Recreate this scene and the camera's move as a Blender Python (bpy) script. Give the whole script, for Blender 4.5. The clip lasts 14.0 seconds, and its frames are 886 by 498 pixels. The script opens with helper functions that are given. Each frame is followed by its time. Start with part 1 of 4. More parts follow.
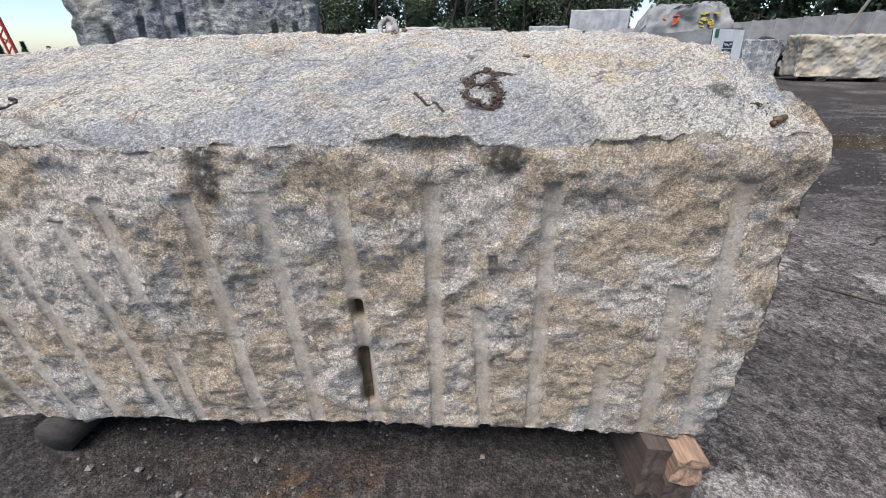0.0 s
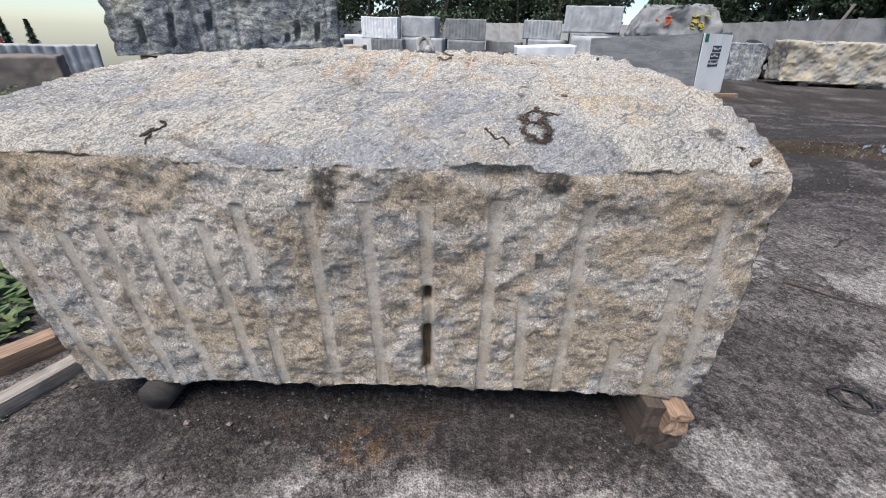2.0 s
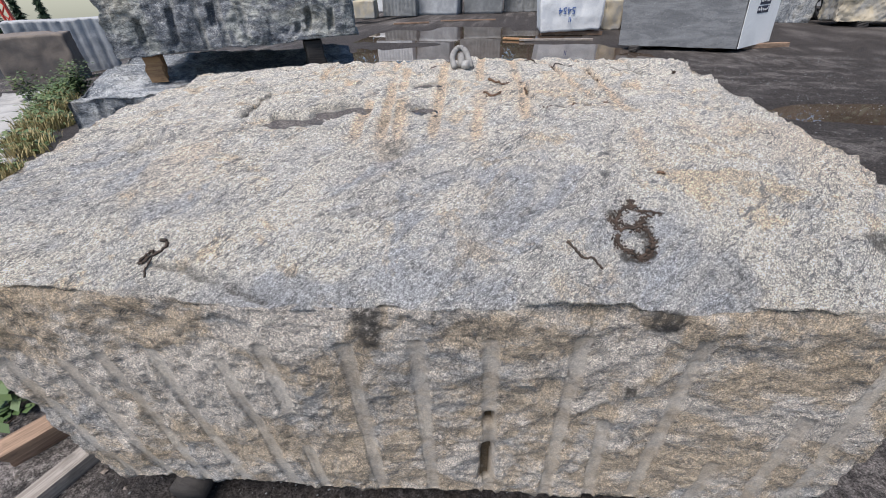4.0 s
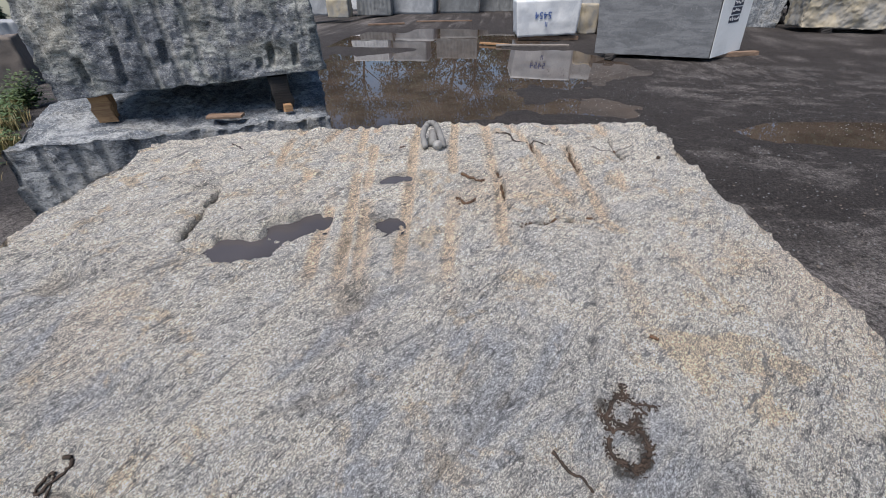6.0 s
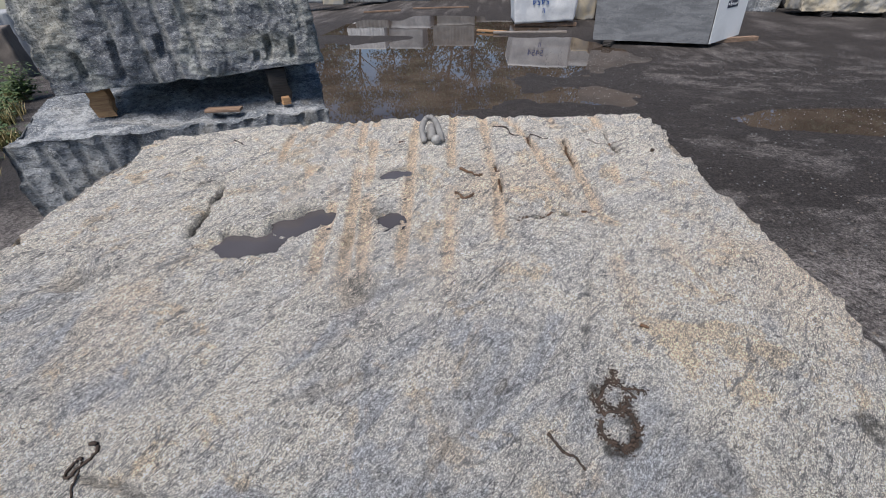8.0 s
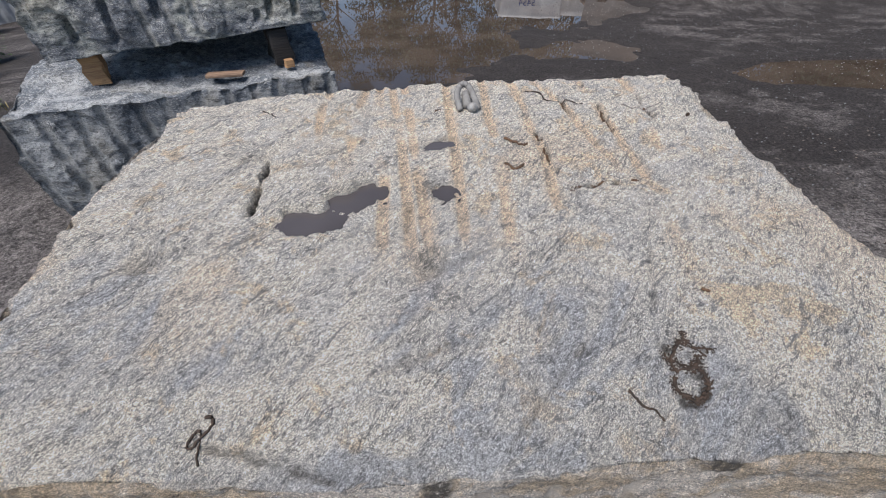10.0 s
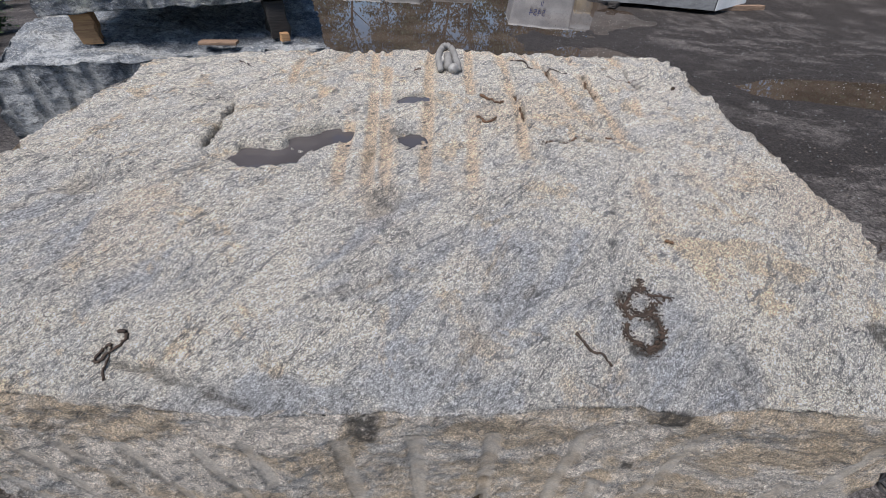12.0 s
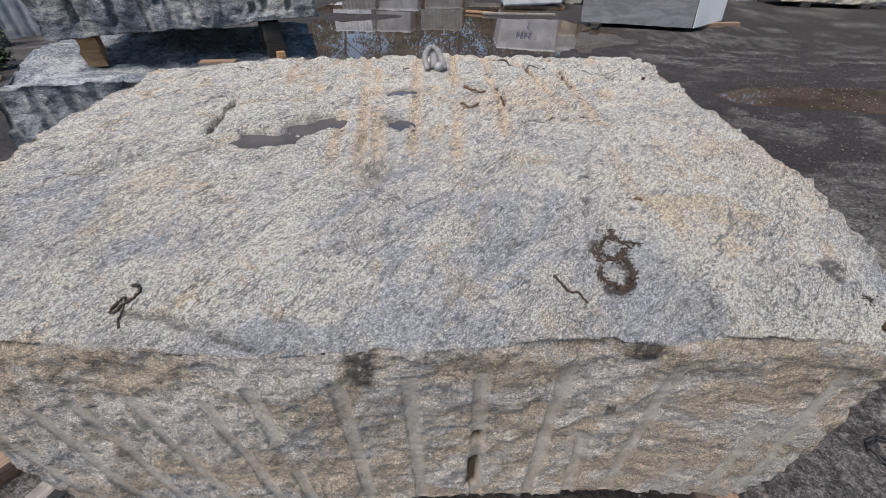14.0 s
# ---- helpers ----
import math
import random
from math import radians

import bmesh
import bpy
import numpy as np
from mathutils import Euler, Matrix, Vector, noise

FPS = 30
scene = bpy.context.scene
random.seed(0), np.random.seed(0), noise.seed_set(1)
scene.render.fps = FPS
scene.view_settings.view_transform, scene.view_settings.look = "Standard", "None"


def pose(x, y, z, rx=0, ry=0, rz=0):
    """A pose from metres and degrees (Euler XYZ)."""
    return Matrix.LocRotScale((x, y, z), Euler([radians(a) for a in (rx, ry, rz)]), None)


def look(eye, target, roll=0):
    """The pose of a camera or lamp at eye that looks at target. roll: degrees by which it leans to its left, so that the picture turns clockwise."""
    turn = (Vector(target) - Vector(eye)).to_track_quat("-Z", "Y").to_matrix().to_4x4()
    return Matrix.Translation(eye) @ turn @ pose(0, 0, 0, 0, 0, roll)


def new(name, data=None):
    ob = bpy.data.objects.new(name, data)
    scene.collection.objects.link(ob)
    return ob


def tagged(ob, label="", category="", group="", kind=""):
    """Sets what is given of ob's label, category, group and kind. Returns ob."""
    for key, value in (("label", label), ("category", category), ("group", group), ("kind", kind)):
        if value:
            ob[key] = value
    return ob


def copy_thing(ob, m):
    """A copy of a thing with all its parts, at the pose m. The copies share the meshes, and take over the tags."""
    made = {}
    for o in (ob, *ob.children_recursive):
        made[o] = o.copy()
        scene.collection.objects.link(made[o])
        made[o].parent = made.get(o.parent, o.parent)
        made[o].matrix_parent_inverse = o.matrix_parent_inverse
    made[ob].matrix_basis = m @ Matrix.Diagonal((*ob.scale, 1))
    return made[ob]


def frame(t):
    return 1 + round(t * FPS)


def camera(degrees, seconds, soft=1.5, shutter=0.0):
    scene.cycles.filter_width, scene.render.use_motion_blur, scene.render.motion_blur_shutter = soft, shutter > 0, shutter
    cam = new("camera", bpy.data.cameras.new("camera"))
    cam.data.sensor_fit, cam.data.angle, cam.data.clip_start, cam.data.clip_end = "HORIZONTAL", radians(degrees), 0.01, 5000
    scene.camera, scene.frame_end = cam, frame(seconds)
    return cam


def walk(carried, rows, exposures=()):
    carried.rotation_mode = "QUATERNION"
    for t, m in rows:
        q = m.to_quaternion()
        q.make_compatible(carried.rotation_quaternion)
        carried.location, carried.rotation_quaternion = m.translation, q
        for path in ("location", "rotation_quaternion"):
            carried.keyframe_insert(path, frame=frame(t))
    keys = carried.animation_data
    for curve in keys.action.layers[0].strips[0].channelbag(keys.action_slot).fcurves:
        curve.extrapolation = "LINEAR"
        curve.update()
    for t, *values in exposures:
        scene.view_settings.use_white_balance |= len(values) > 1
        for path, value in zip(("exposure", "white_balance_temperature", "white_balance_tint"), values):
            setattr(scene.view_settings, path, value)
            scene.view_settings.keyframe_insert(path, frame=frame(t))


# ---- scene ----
cam = camera(96.3, 14.0, 1.0)
PATH = [
    (0, (0.130, 0.360, 1.168), (-0.170, 2.115, 0.265), -0.4),
    (0.1, (0.079, 0.272, 1.217), (-0.129, 2.039, 0.305), 0.3),
    (0.5, (0.083, 0.18, 1.237), (-0.1, 1.97, 0.364), 0.7),
    (1, (0.056, 0.174, 1.251), (-0.123, 1.945, 0.34), 0.8),
    (1.5, (0.009, 0.159, 1.281), (-0.212, 1.909, 0.338), 0.9),
    (2, (-0.037, 0.108, 1.307), (-0.269, 1.853, 0.359), 1.8),
    (2.2, (-0.04, 0.142, 1.313), (-0.277, 1.87, 0.334), 2.1),
    (4.3, (-0.267, 0.562, 1.601), (-0.573, 2.185, 0.473), -1.3),
    (4.5, (-0.292, 0.608, 1.629), (-0.583, 2.233, 0.5), -1.7),
    (5, (-0.277, 0.706, 1.683), (-0.529, 2.331, 0.545), -2.2),
    (5.5, (-0.24, 0.784, 1.759), (-0.46, 2.411, 0.618), -0.8),
    (6, (-0.232, 0.839, 1.813), (-0.439, 2.463, 0.665), -0.3),
    (6.5, (-0.234, 0.845, 1.834), (-0.436, 2.464, 0.677), -0.2),
    (7, (-0.228, 0.823, 1.839), (-0.423, 2.432, 0.669), -1.0),
    (7.2, (-0.226, 0.801, 1.833), (-0.418, 2.407, 0.656), -1.2),
    (9.3, (-0.325, 0.837, 1.891), (-0.485, 2.367, 0.614), 1.7),
    (9.5, (-0.38, 0.82, 1.895), (-0.523, 2.324, 0.584), 2.2),
    (10, (-0.443, 0.786, 1.897), (-0.568, 2.262, 0.554), -1.0),
    (10.5, (-0.388, 0.74, 1.882), (-0.511, 2.218, 0.539), -0.2),
    (11, (-0.326, 0.735, 1.835), (-0.441, 2.219, 0.499), 1.5),
    (11.5, (-0.311, 0.722, 1.764), (-0.431, 2.223, 0.448), 2.1),
    (12, (-0.317, 0.721, 1.731), (-0.442, 2.224, 0.418), 2.7),
    (12.5, (-0.306, 0.693, 1.702), (-0.428, 2.188, 0.379), 2.9),
    (13, (-0.276, 0.647, 1.69), (-0.393, 2.148, 0.373), 3.0),
    (13.5, (-0.251, 0.613, 1.67), (-0.371, 2.14, 0.385), 2.4),
    (14, (-0.275, 0.569, 1.664), (-0.399, 2.144, 0.437), 1.0),
]
EXPOSURES = [(0, 0.90), (1, 0.86), (2.2, 0.76), (4.3, 0.62), (5, 0.50), (6.5, 0.37), (7.2, 0.37), (9.5, 0.42), (11, 0.43), (14, 0.45)]
walk(cam, [(t, look(eye, target, roll)) for t, eye, target, roll in PATH], EXPOSURES)

# ---- world and light ----
world = bpy.data.worlds.new("world")
scene.world = world
world.use_nodes = True
wn = world.node_tree
sky = wn.nodes.new("ShaderNodeTexSky")
sky.sky_type = "NISHITA"
sky.sun_disc = False
sky.sun_elevation = radians(58)
sky.sun_rotation = radians(206)
sky.air_density, sky.dust_density, sky.ozone_density = 0.9, 0.5, 3.0
wn.links.new(sky.outputs[0], wn.nodes["Background"].inputs[0])
wn.nodes["Background"].inputs[1].default_value = 0.10
sun = new("sun", bpy.data.lights.new("sun", "SUN"))
sun.data.energy, sun.data.angle, sun.data.color = 4.0, radians(40), (1.0, 0.94, 0.90)
sun.matrix_world = look((-7, -12, 28), (0, 0, 0))


# ---- numeric helpers ----
def lattice(ix, iy, iz, seed):
    h = (ix * 374761393 + iy * 668265263 + iz * 2147483647 + seed * 974634777) & 0xFFFFFFFF
    h = ((h ^ (h >> 13)) * 1274126177) & 0xFFFFFFFF
    h = ((h ^ (h >> 16)) * 2246822519) & 0xFFFFFFFF
    return ((h ^ (h >> 15)) & 0xFFFFFF) / float(0xFFFFFF)


def vnoise(p, seed=0):
    """Value noise in -1..1 at the points p (n x 3)."""
    i = np.floor(p).astype(np.int64)
    f = p - i
    f = f * f * f * (f * (f * 6 - 15) + 10)
    out = 0
    for dx in (0, 1):
        wx = f[:, 0] if dx else 1 - f[:, 0]
        for dy in (0, 1):
            wy = f[:, 1] if dy else 1 - f[:, 1]
            for dz in (0, 1):
                wz = f[:, 2] if dz else 1 - f[:, 2]
                out = out + wx * wy * wz * lattice(i[:, 0] + dx, i[:, 1] + dy, i[:, 2] + dz, seed)
    return out * 2 - 1


def fbm(p, scale, octaves=4, seed=0, gain=0.5):
    p = np.asarray(p, float) * scale
    out, amp = 0, 1.0
    for k in range(octaves):
        out = out + amp * vnoise(p + 17.3 * k, seed + k)
        p, amp = p * 2.03, amp * gain
    return out


def smooth(lo, hi, x):
    t = np.clip((x - lo) / (hi - lo), 0, 1)
    return t * t * (3 - 2 * t)


def shell(nx, ny, nz):
    """The surface lattice of a box: parameters in 0..1 and quads."""
    ids = np.full((nx + 1, ny + 1, nz + 1), -1, np.int32)
    hull = np.zeros(ids.shape, bool)
    hull[[0, -1]] = hull[:, [0, -1]] = hull[:, :, [0, -1]] = True
    spots = np.argwhere(hull)
    ids[hull] = np.arange(len(spots))
    quads = []
    for axis in range(3):
        for end in (0, -1):
            g = np.take(ids, end, axis)
            q = np.stack((g[:-1, :-1], g[1:, :-1], g[1:, 1:], g[:-1, 1:]), -1).reshape(-1, 4)
            if (axis == 1) != (end == 0):
                q = q[:, ::-1]
            quads.append(q)
    return spots / np.array((nx, ny, nz), float), np.concatenate(quads)


def mesh_from(name, points, quads, material, smooth_shade=True, layers=None):
    me = bpy.data.meshes.new(name)
    points, quads = np.asarray(points, np.float32), np.asarray(quads, np.int32)
    n = quads.shape[1]
    me.vertices.add(len(points))
    me.vertices.foreach_set("co", points.ravel())
    me.loops.add(quads.size)
    me.loops.foreach_set("vertex_index", quads.ravel())
    me.polygons.add(len(quads))
    me.polygons.foreach_set("loop_start", np.arange(0, quads.size, n, dtype=np.int32))
    me.update(calc_edges=True)
    me.polygons.foreach_set("use_smooth", np.full(len(quads), smooth_shade))
    for key, values in (layers or {}).items():
        me.attributes.new(key, "FLOAT", "POINT").data.foreach_set("value", np.asarray(values, np.float32))
    me.materials.append(material)
    return me


def part(name, bm, material, parent=None, label="", smooth_shade=False):
    me = bpy.data.meshes.new(name)
    bm.to_mesh(me)
    bm.free()
    me.materials.append(material)
    me.polygons.foreach_set("use_smooth", np.full(len(me.polygons), smooth_shade))
    ob = new(name, me)
    ob.parent = parent
    return tagged(ob, label)


# ---- materials ----
class Nodes:
    """A short way to write a node material."""

    def __init__(self, name, roughness=0.85, metallic=0.0):
        self.mat = bpy.data.materials.new(name)
        self.mat.use_nodes = True
        self.tree = self.mat.node_tree
        self.bsdf = self.tree.nodes["Principled BSDF"]
        self.put(self.bsdf.inputs["Roughness"], roughness)
        self.put(self.bsdf.inputs["Metallic"], metallic)
        self.xyz = self.make("ShaderNodeTexCoord").outputs["Object"]

    def make(self, kind):
        return self.tree.nodes.new(kind)

    def put(self, socket, value):
        if isinstance(value, bpy.types.NodeSocket):
            self.tree.links.new(value, socket)
        elif isinstance(value, tuple) and len(value) == 3 and socket.type == "RGBA":
            socket.default_value = (*value, 1)
        else:
            socket.default_value = value

    def stretch(self, scale, turn=(0, 0, 0), vector=None):
        n = self.make("ShaderNodeMapping")
        self.put(n.inputs["Vector"], vector or self.xyz)
        n.inputs["Scale"].default_value = scale
        n.inputs["Rotation"].default_value = [radians(a) for a in turn]
        return n.outputs[0]

    def noise(self, scale, detail=4.0, rough=0.55, distort=0.0, vector=None):
        n = self.make("ShaderNodeTexNoise")
        self.put(n.inputs["Vector"], vector or self.xyz)
        for key, value in (("Scale", scale), ("Detail", detail), ("Roughness", rough), ("Distortion", distort)):
            n.inputs[key].default_value = value
        return n.outputs[0]

    def cells(self, scale, vector=None, feature="F1"):
        n = self.make("ShaderNodeTexVoronoi")
        n.feature = feature
        self.put(n.inputs["Vector"], vector or self.xyz)
        n.inputs["Scale"].default_value = scale
        return n.outputs[0]

    def ramp(self, fac, lo, hi, a=0.0, b=1.0):
        n = self.make("ShaderNodeMapRange")
        n.interpolation_type = "SMOOTHSTEP"
        self.put(n.inputs["Value"], fac)
        for key, value in (("From Min", lo), ("From Max", hi), ("To Min", a), ("To Max", b)):
            n.inputs[key].default_value = value
        return n.outputs[0]

    def math(self, op, a, b=0.0):
        n = self.make("ShaderNodeMath")
        n.operation = op
        self.put(n.inputs[0], a)
        self.put(n.inputs[1], b)
        return n.outputs[0]

    def mix(self, fac, a, b, blend="MIX"):
        n = self.make("ShaderNodeMix")
        n.data_type, n.blend_type = "RGBA", blend
        self.put(n.inputs[0], fac)
        self.put(n.inputs[6], a)
        self.put(n.inputs[7], b)
        return n.outputs[2]

    def layer(self, name):
        n = self.make("ShaderNodeAttribute")
        n.attribute_name = name
        return n.outputs["Fac"]

    def finish(self, colour, height=None, strength=0.5, distance=0.01, roughness=None):
        self.put(self.bsdf.inputs["Base Color"], colour)
        if roughness is not None:
            self.put(self.bsdf.inputs["Roughness"], roughness)
        if height is not None:
            b = self.make("ShaderNodeBump")
            b.inputs["Strength"].default_value = strength
            b.inputs["Distance"].default_value = distance
            self.put(b.inputs["Height"], height)
            self.put(self.bsdf.inputs["Normal"], b.outputs[0])
        return self.mat


def yellow_granite():
    """Pale split granite with blue-grey drifts and ochre weathering; the drilled side is browner."""
    m = Nodes("yellow_granite", 0.92)
    side, groove, wet, stain_shade, rust, blue = (m.layer(k) for k in ("side", "groove", "wet", "stain_shade", "rust", "blue"))
    along = m.stretch((1, 1, 1), (0, 0, -48))
    flow = m.stretch((1.0, 2.4, 2.4), (0, 0, 0), along)
    drift = m.ramp(m.noise(3.4, 8, 0.68, 0.9, flow), 0.45, 0.60)
    top = m.mix(m.math("MULTIPLY", drift, m.ramp(blue, 0.0, 0.5, 0.45, 0.95)), (0.95, 0.88, 0.76), (0.68, 0.675, 0.665))
    ochre = m.ramp(m.noise(5.5, 8, 0.74, 0.5), 0.54, 0.62)
    top = m.mix(m.math("MULTIPLY", ochre, 0.6), top, (0.88, 0.68, 0.43))
    # the drilled side: ochre, grey and blue-grey patches a hand or two across
    front = m.mix(m.ramp(m.noise(4.2, 8, 0.70, 0.7), 0.44, 0.56), (0.61, 0.50, 0.37), (0.77, 0.70, 0.62))
    front = m.mix(m.ramp(m.noise(2.4, 8, 0.72, 0.7), 0.52, 0.60, 0, 0.7), front, (0.53, 0.53, 0.525))
    front = m.mix(m.ramp(m.noise(3.0, 7, 0.70, 0.9), 0.54, 0.64, 0, 0.75), front, (0.60, 0.47, 0.32))
    c = m.mix(side, top, front)
    c = m.mix(rust, c, (0.93, 0.72, 0.50))
    c = m.mix(m.math("MULTIPLY", blue, 0.55), c, (0.46, 0.475, 0.505))
    c = m.mix(m.math("MULTIPLY", groove, 0.62), c, m.mix(m.ramp(m.noise(7, 6, 0.7), 0.4, 0.6), (0.46, 0.40, 0.33), (0.60, 0.55, 0.48)))
    rough_part = m.math("SUBTRACT", 1.0, m.math("MULTIPLY", groove, 0.58))
    bed = m.stretch((0.85, 1.25, 1.5), (0, 0, 0), along)
    # salt-and-pepper crystals of two sizes
    grain = m.noise(270, 4, 0.8, 0.0, bed)
    crystal = m.noise(105, 6, 0.8, 0.3, bed)
    pepper = m.math("MULTIPLY", m.ramp(crystal, 0.42, 0.58, 1.25, 0.72), m.ramp(grain, 0.42, 0.58, 0.55, 1.40))
    pepper = m.math("ADD", m.math("MULTIPLY", pepper, rough_part), m.math("MULTIPLY", m.math("SUBTRACT", 1.0, rough_part), 0.92))
    c = m.mix(1.0, c, pepper, "MULTIPLY")
    c = m.mix(m.math("MULTIPLY", m.ramp(m.noise(60, 5, 0.75, 0.4, bed), 0.57, 0.62, 0, 0.6), rough_part), c, (0.16, 0.155, 0.155))
    lie = m.stretch((0.6, 2.4, 2.0), (0, 0, 0), along)
    streak = m.noise(13, 8, 0.76, 1.6, lie)
    c = m.mix(m.math("MULTIPLY", m.ramp(streak, 0.56, 0.62, 0, 0.72), rough_part), c, (0.20, 0.20, 0.205))
    for scale, width, part_ in ((6, 0.014, 0.49), (11, 0.018, 0.50), (19, 0.020, 0.52), (34, 0.022, 0.54)):
        seam = m.ramp(m.math("ABSOLUTE", m.math("SUBTRACT", m.noise(scale, 6, 0.62, 1.0, lie), 0.5)), 0.0, width, 0.85, 0.0)
        c = m.mix(m.math("MULTIPLY", m.math("MULTIPLY", seam, m.ramp(m.noise(scale * 0.8, 3, 0.6), part_, part_ + 0.08)), rough_part), c, (0.10, 0.10, 0.10))
    # dark stains, plus the shade painted into the top's cracks and hollows
    c = m.mix(m.math("MULTIPLY", stain_shade, m.ramp(m.noise(45, 5, 0.75), 0.28, 0.52)), c, (0.04, 0.036, 0.03))
    c = m.mix(wet, c, (0.11, 0.08, 0.048))
    h = m.math("ADD", m.noise(34, 8, 0.78, 0.5, m.stretch((0.8, 1.6, 1.9), (0, 0, 0), along)), m.math("MULTIPLY", crystal, 0.6))
    h = m.math("MULTIPLY", m.math("ADD", h, m.math("MULTIPLY", grain, 0.3)), m.math("MULTIPLY", m.math("ADD", 0.2, rough_part), m.ramp(side, 0, 1, 1.0, 0.7)))
    return m.finish(c, h, 1.0, 0.032, m.ramp(wet, 0, 1, 0.92, 0.25))


def grey_granite(name, pale, dark, spot, scale=1.0, rust=0.25):
    """Foliated dark granite: olive and slate patches, thin white veins."""
    m = Nodes(name, 0.82)
    groove = m.layer("groove")
    lie = m.stretch((1.0, 1.0, 2.6), (0, 14, 0))
    c = m.mix(m.ramp(m.noise(1.5 * scale, 7, 0.66, 0.9), 0.46, 0.56), dark, pale)
    c = m.mix(m.ramp(m.noise(9 * scale, 8, 0.76, 1.0, lie), 0.44, 0.60, 0, 0.7), c, tuple(0.45 * k for k in dark))
    c = m.mix(m.ramp(m.noise(1.3 * scale, 5, 0.6, 0.5), 0.56, 0.68, 0, rust), c, (0.36, 0.29, 0.16))
    c = m.mix(m.math("MULTIPLY", groove, 0.65), c, tuple(0.62 * k for k in spot))
    for size, width in ((2.2, 0.008), (5.0, 0.012)):
        seam = m.ramp(m.math("ABSOLUTE", m.math("SUBTRACT", m.noise(size * scale, 6, 0.6, 0.8), 0.5)), 0.0, width, 0.9, 0.0)
        c = m.mix(m.math("MULTIPLY", seam, m.ramp(m.noise(size * scale * 0.7, 3, 0.6), 0.50, 0.60)), c, spot)
    c = m.mix(m.ramp(m.noise(60, 5, 0.7, 0.0, lie), 0.52, 0.62, 0, 0.55), c, spot)
    c = m.mix(m.ramp(m.noise(90, 3, 0.6), 0.52, 0.66, 0, 0.6), c, (0.035, 0.037, 0.04))
    h = m.math("ADD", m.noise(12, 8, 0.74, 0.6, lie), m.math("MULTIPLY", m.noise(70, 4, 0.7), 0.3))
    return m.finish(c, h, 1.0, 0.035)


def plain_stone(name, a, b, scale=1.5, rough=0.8, relief=0.35):
    m = Nodes(name, rough)
    c = m.mix(m.ramp(m.noise(scale, 7, 0.65, 0.6), 0.36, 0.66), a, b)
    c = m.mix(m.ramp(m.noise(45, 3, 0.7), 0.5, 0.75, 0, 0.35), c, tuple(v * 0.4 for v in a))
    return m.finish(c, m.noise(22, 6, 0.7), relief, 0.02)


def streaked(name, a, b):
    m = Nodes(name, 0.75)
    lie = m.stretch((3, 1, 3), (0, 32, 0))
    c = m.mix(m.ramp(m.noise(2.4, 8, 0.72, 0.8, m.stretch((0.6, 1, 2.4), (0, 32, 0))), 0.36, 0.64), a, b)
    c = m.mix(m.ramp(m.noise(30, 4, 0.7), 0.5, 0.7, 0, 0.4), c, tuple(v * 0.45 for v in a))
    c = m.mix(m.ramp(m.noise(4.0, 8, 0.75, 1.5, lie), 0.60, 0.68, 0, 0.5), c, (0.45, 0.45, 0.44))
    return m.finish(c, m.noise(25, 6, 0.7), 0.35, 0.02)


def yard_dirt():
    """Grey-brown gravelly hard standing, with dusty pale patches, damp dark parts, painted block shade and rusty spill.
    """
    m = Nodes("yard_dirt", 0.92)
    damp_shade, dust, rust = m.layer("damp_shade"), m.layer("dust"), m.layer("rust")
    c = m.mix(m.ramp(m.noise(1.4, 7, 0.65, 0.5), 0.35, 0.65), (0.135, 0.120, 0.114), (0.27, 0.243, 0.23))
    c = m.mix(m.ramp(m.noise(7, 6, 0.7, 0.6), 0.45, 0.65, 0, 0.75), c, (0.05, 0.044, 0.042))
    c = m.mix(m.ramp(m.noise(4.5, 6, 0.7, 0.6), 0.52, 0.68, 0, 0.6), c, (0.24, 0.215, 0.20))
    c = m.mix(m.ramp(m.noise(17, 7, 0.75, 0.8), 0.50, 0.60, 0, 0.75), c, (0.038, 0.034, 0.034))
    c = m.mix(m.ramp(m.noise(26, 6, 0.75, 0.4), 0.56, 0.64, 0, 0.6), c, (0.27, 0.25, 0.24))
    grit = m.noise(70, 4, 0.75)
    c = m.mix(m.ramp(grit, 0.52, 0.66, 0, 0.85), c, (0.30, 0.285, 0.26))
    c = m.mix(m.ramp(m.noise(120, 3, 0.7), 0.52, 0.7, 0, 0.8), c, (0.03, 0.028, 0.026))
    c = m.mix(m.math("MULTIPLY", m.ramp(m.math("ADD", dust, m.math("MULTIPLY", m.noise(11, 6, 0.72), 1.2)), 1.10, 1.20), m.ramp(m.noise(40, 5, 0.7), 0.30, 0.55, 0.45, 1)), c, (0.34, 0.32, 0.30))
    c = m.mix(m.math("MULTIPLY", rust, m.ramp(m.noise(18, 4, 0.7), 0.42, 0.6)), c, (0.24, 0.145, 0.075))
    # wet parts, and the shade painted beneath the big block
    c = m.mix(m.math("MULTIPLY", damp_shade, 0.88), c, (0.032, 0.027, 0.025))
    c = m.mix(1.0, c, m.math("MULTIPLY", m.ramp(m.noise(38, 5, 0.7), 0.38, 0.62, 0.55, 1.45), m.ramp(m.noise(150, 3, 0.65), 0.38, 0.62, 0.6, 1.4)), "MULTIPLY")
    m.bsdf.inputs["Specular IOR Level"].default_value = 0.22
    h = m.math("ADD", m.noise(24, 6, 0.7), m.math("MULTIPLY", grit, 0.8))
    return m.finish(c, h, 1.0, 0.04, m.ramp(damp_shade, 0, 1, 0.95, 0.72))


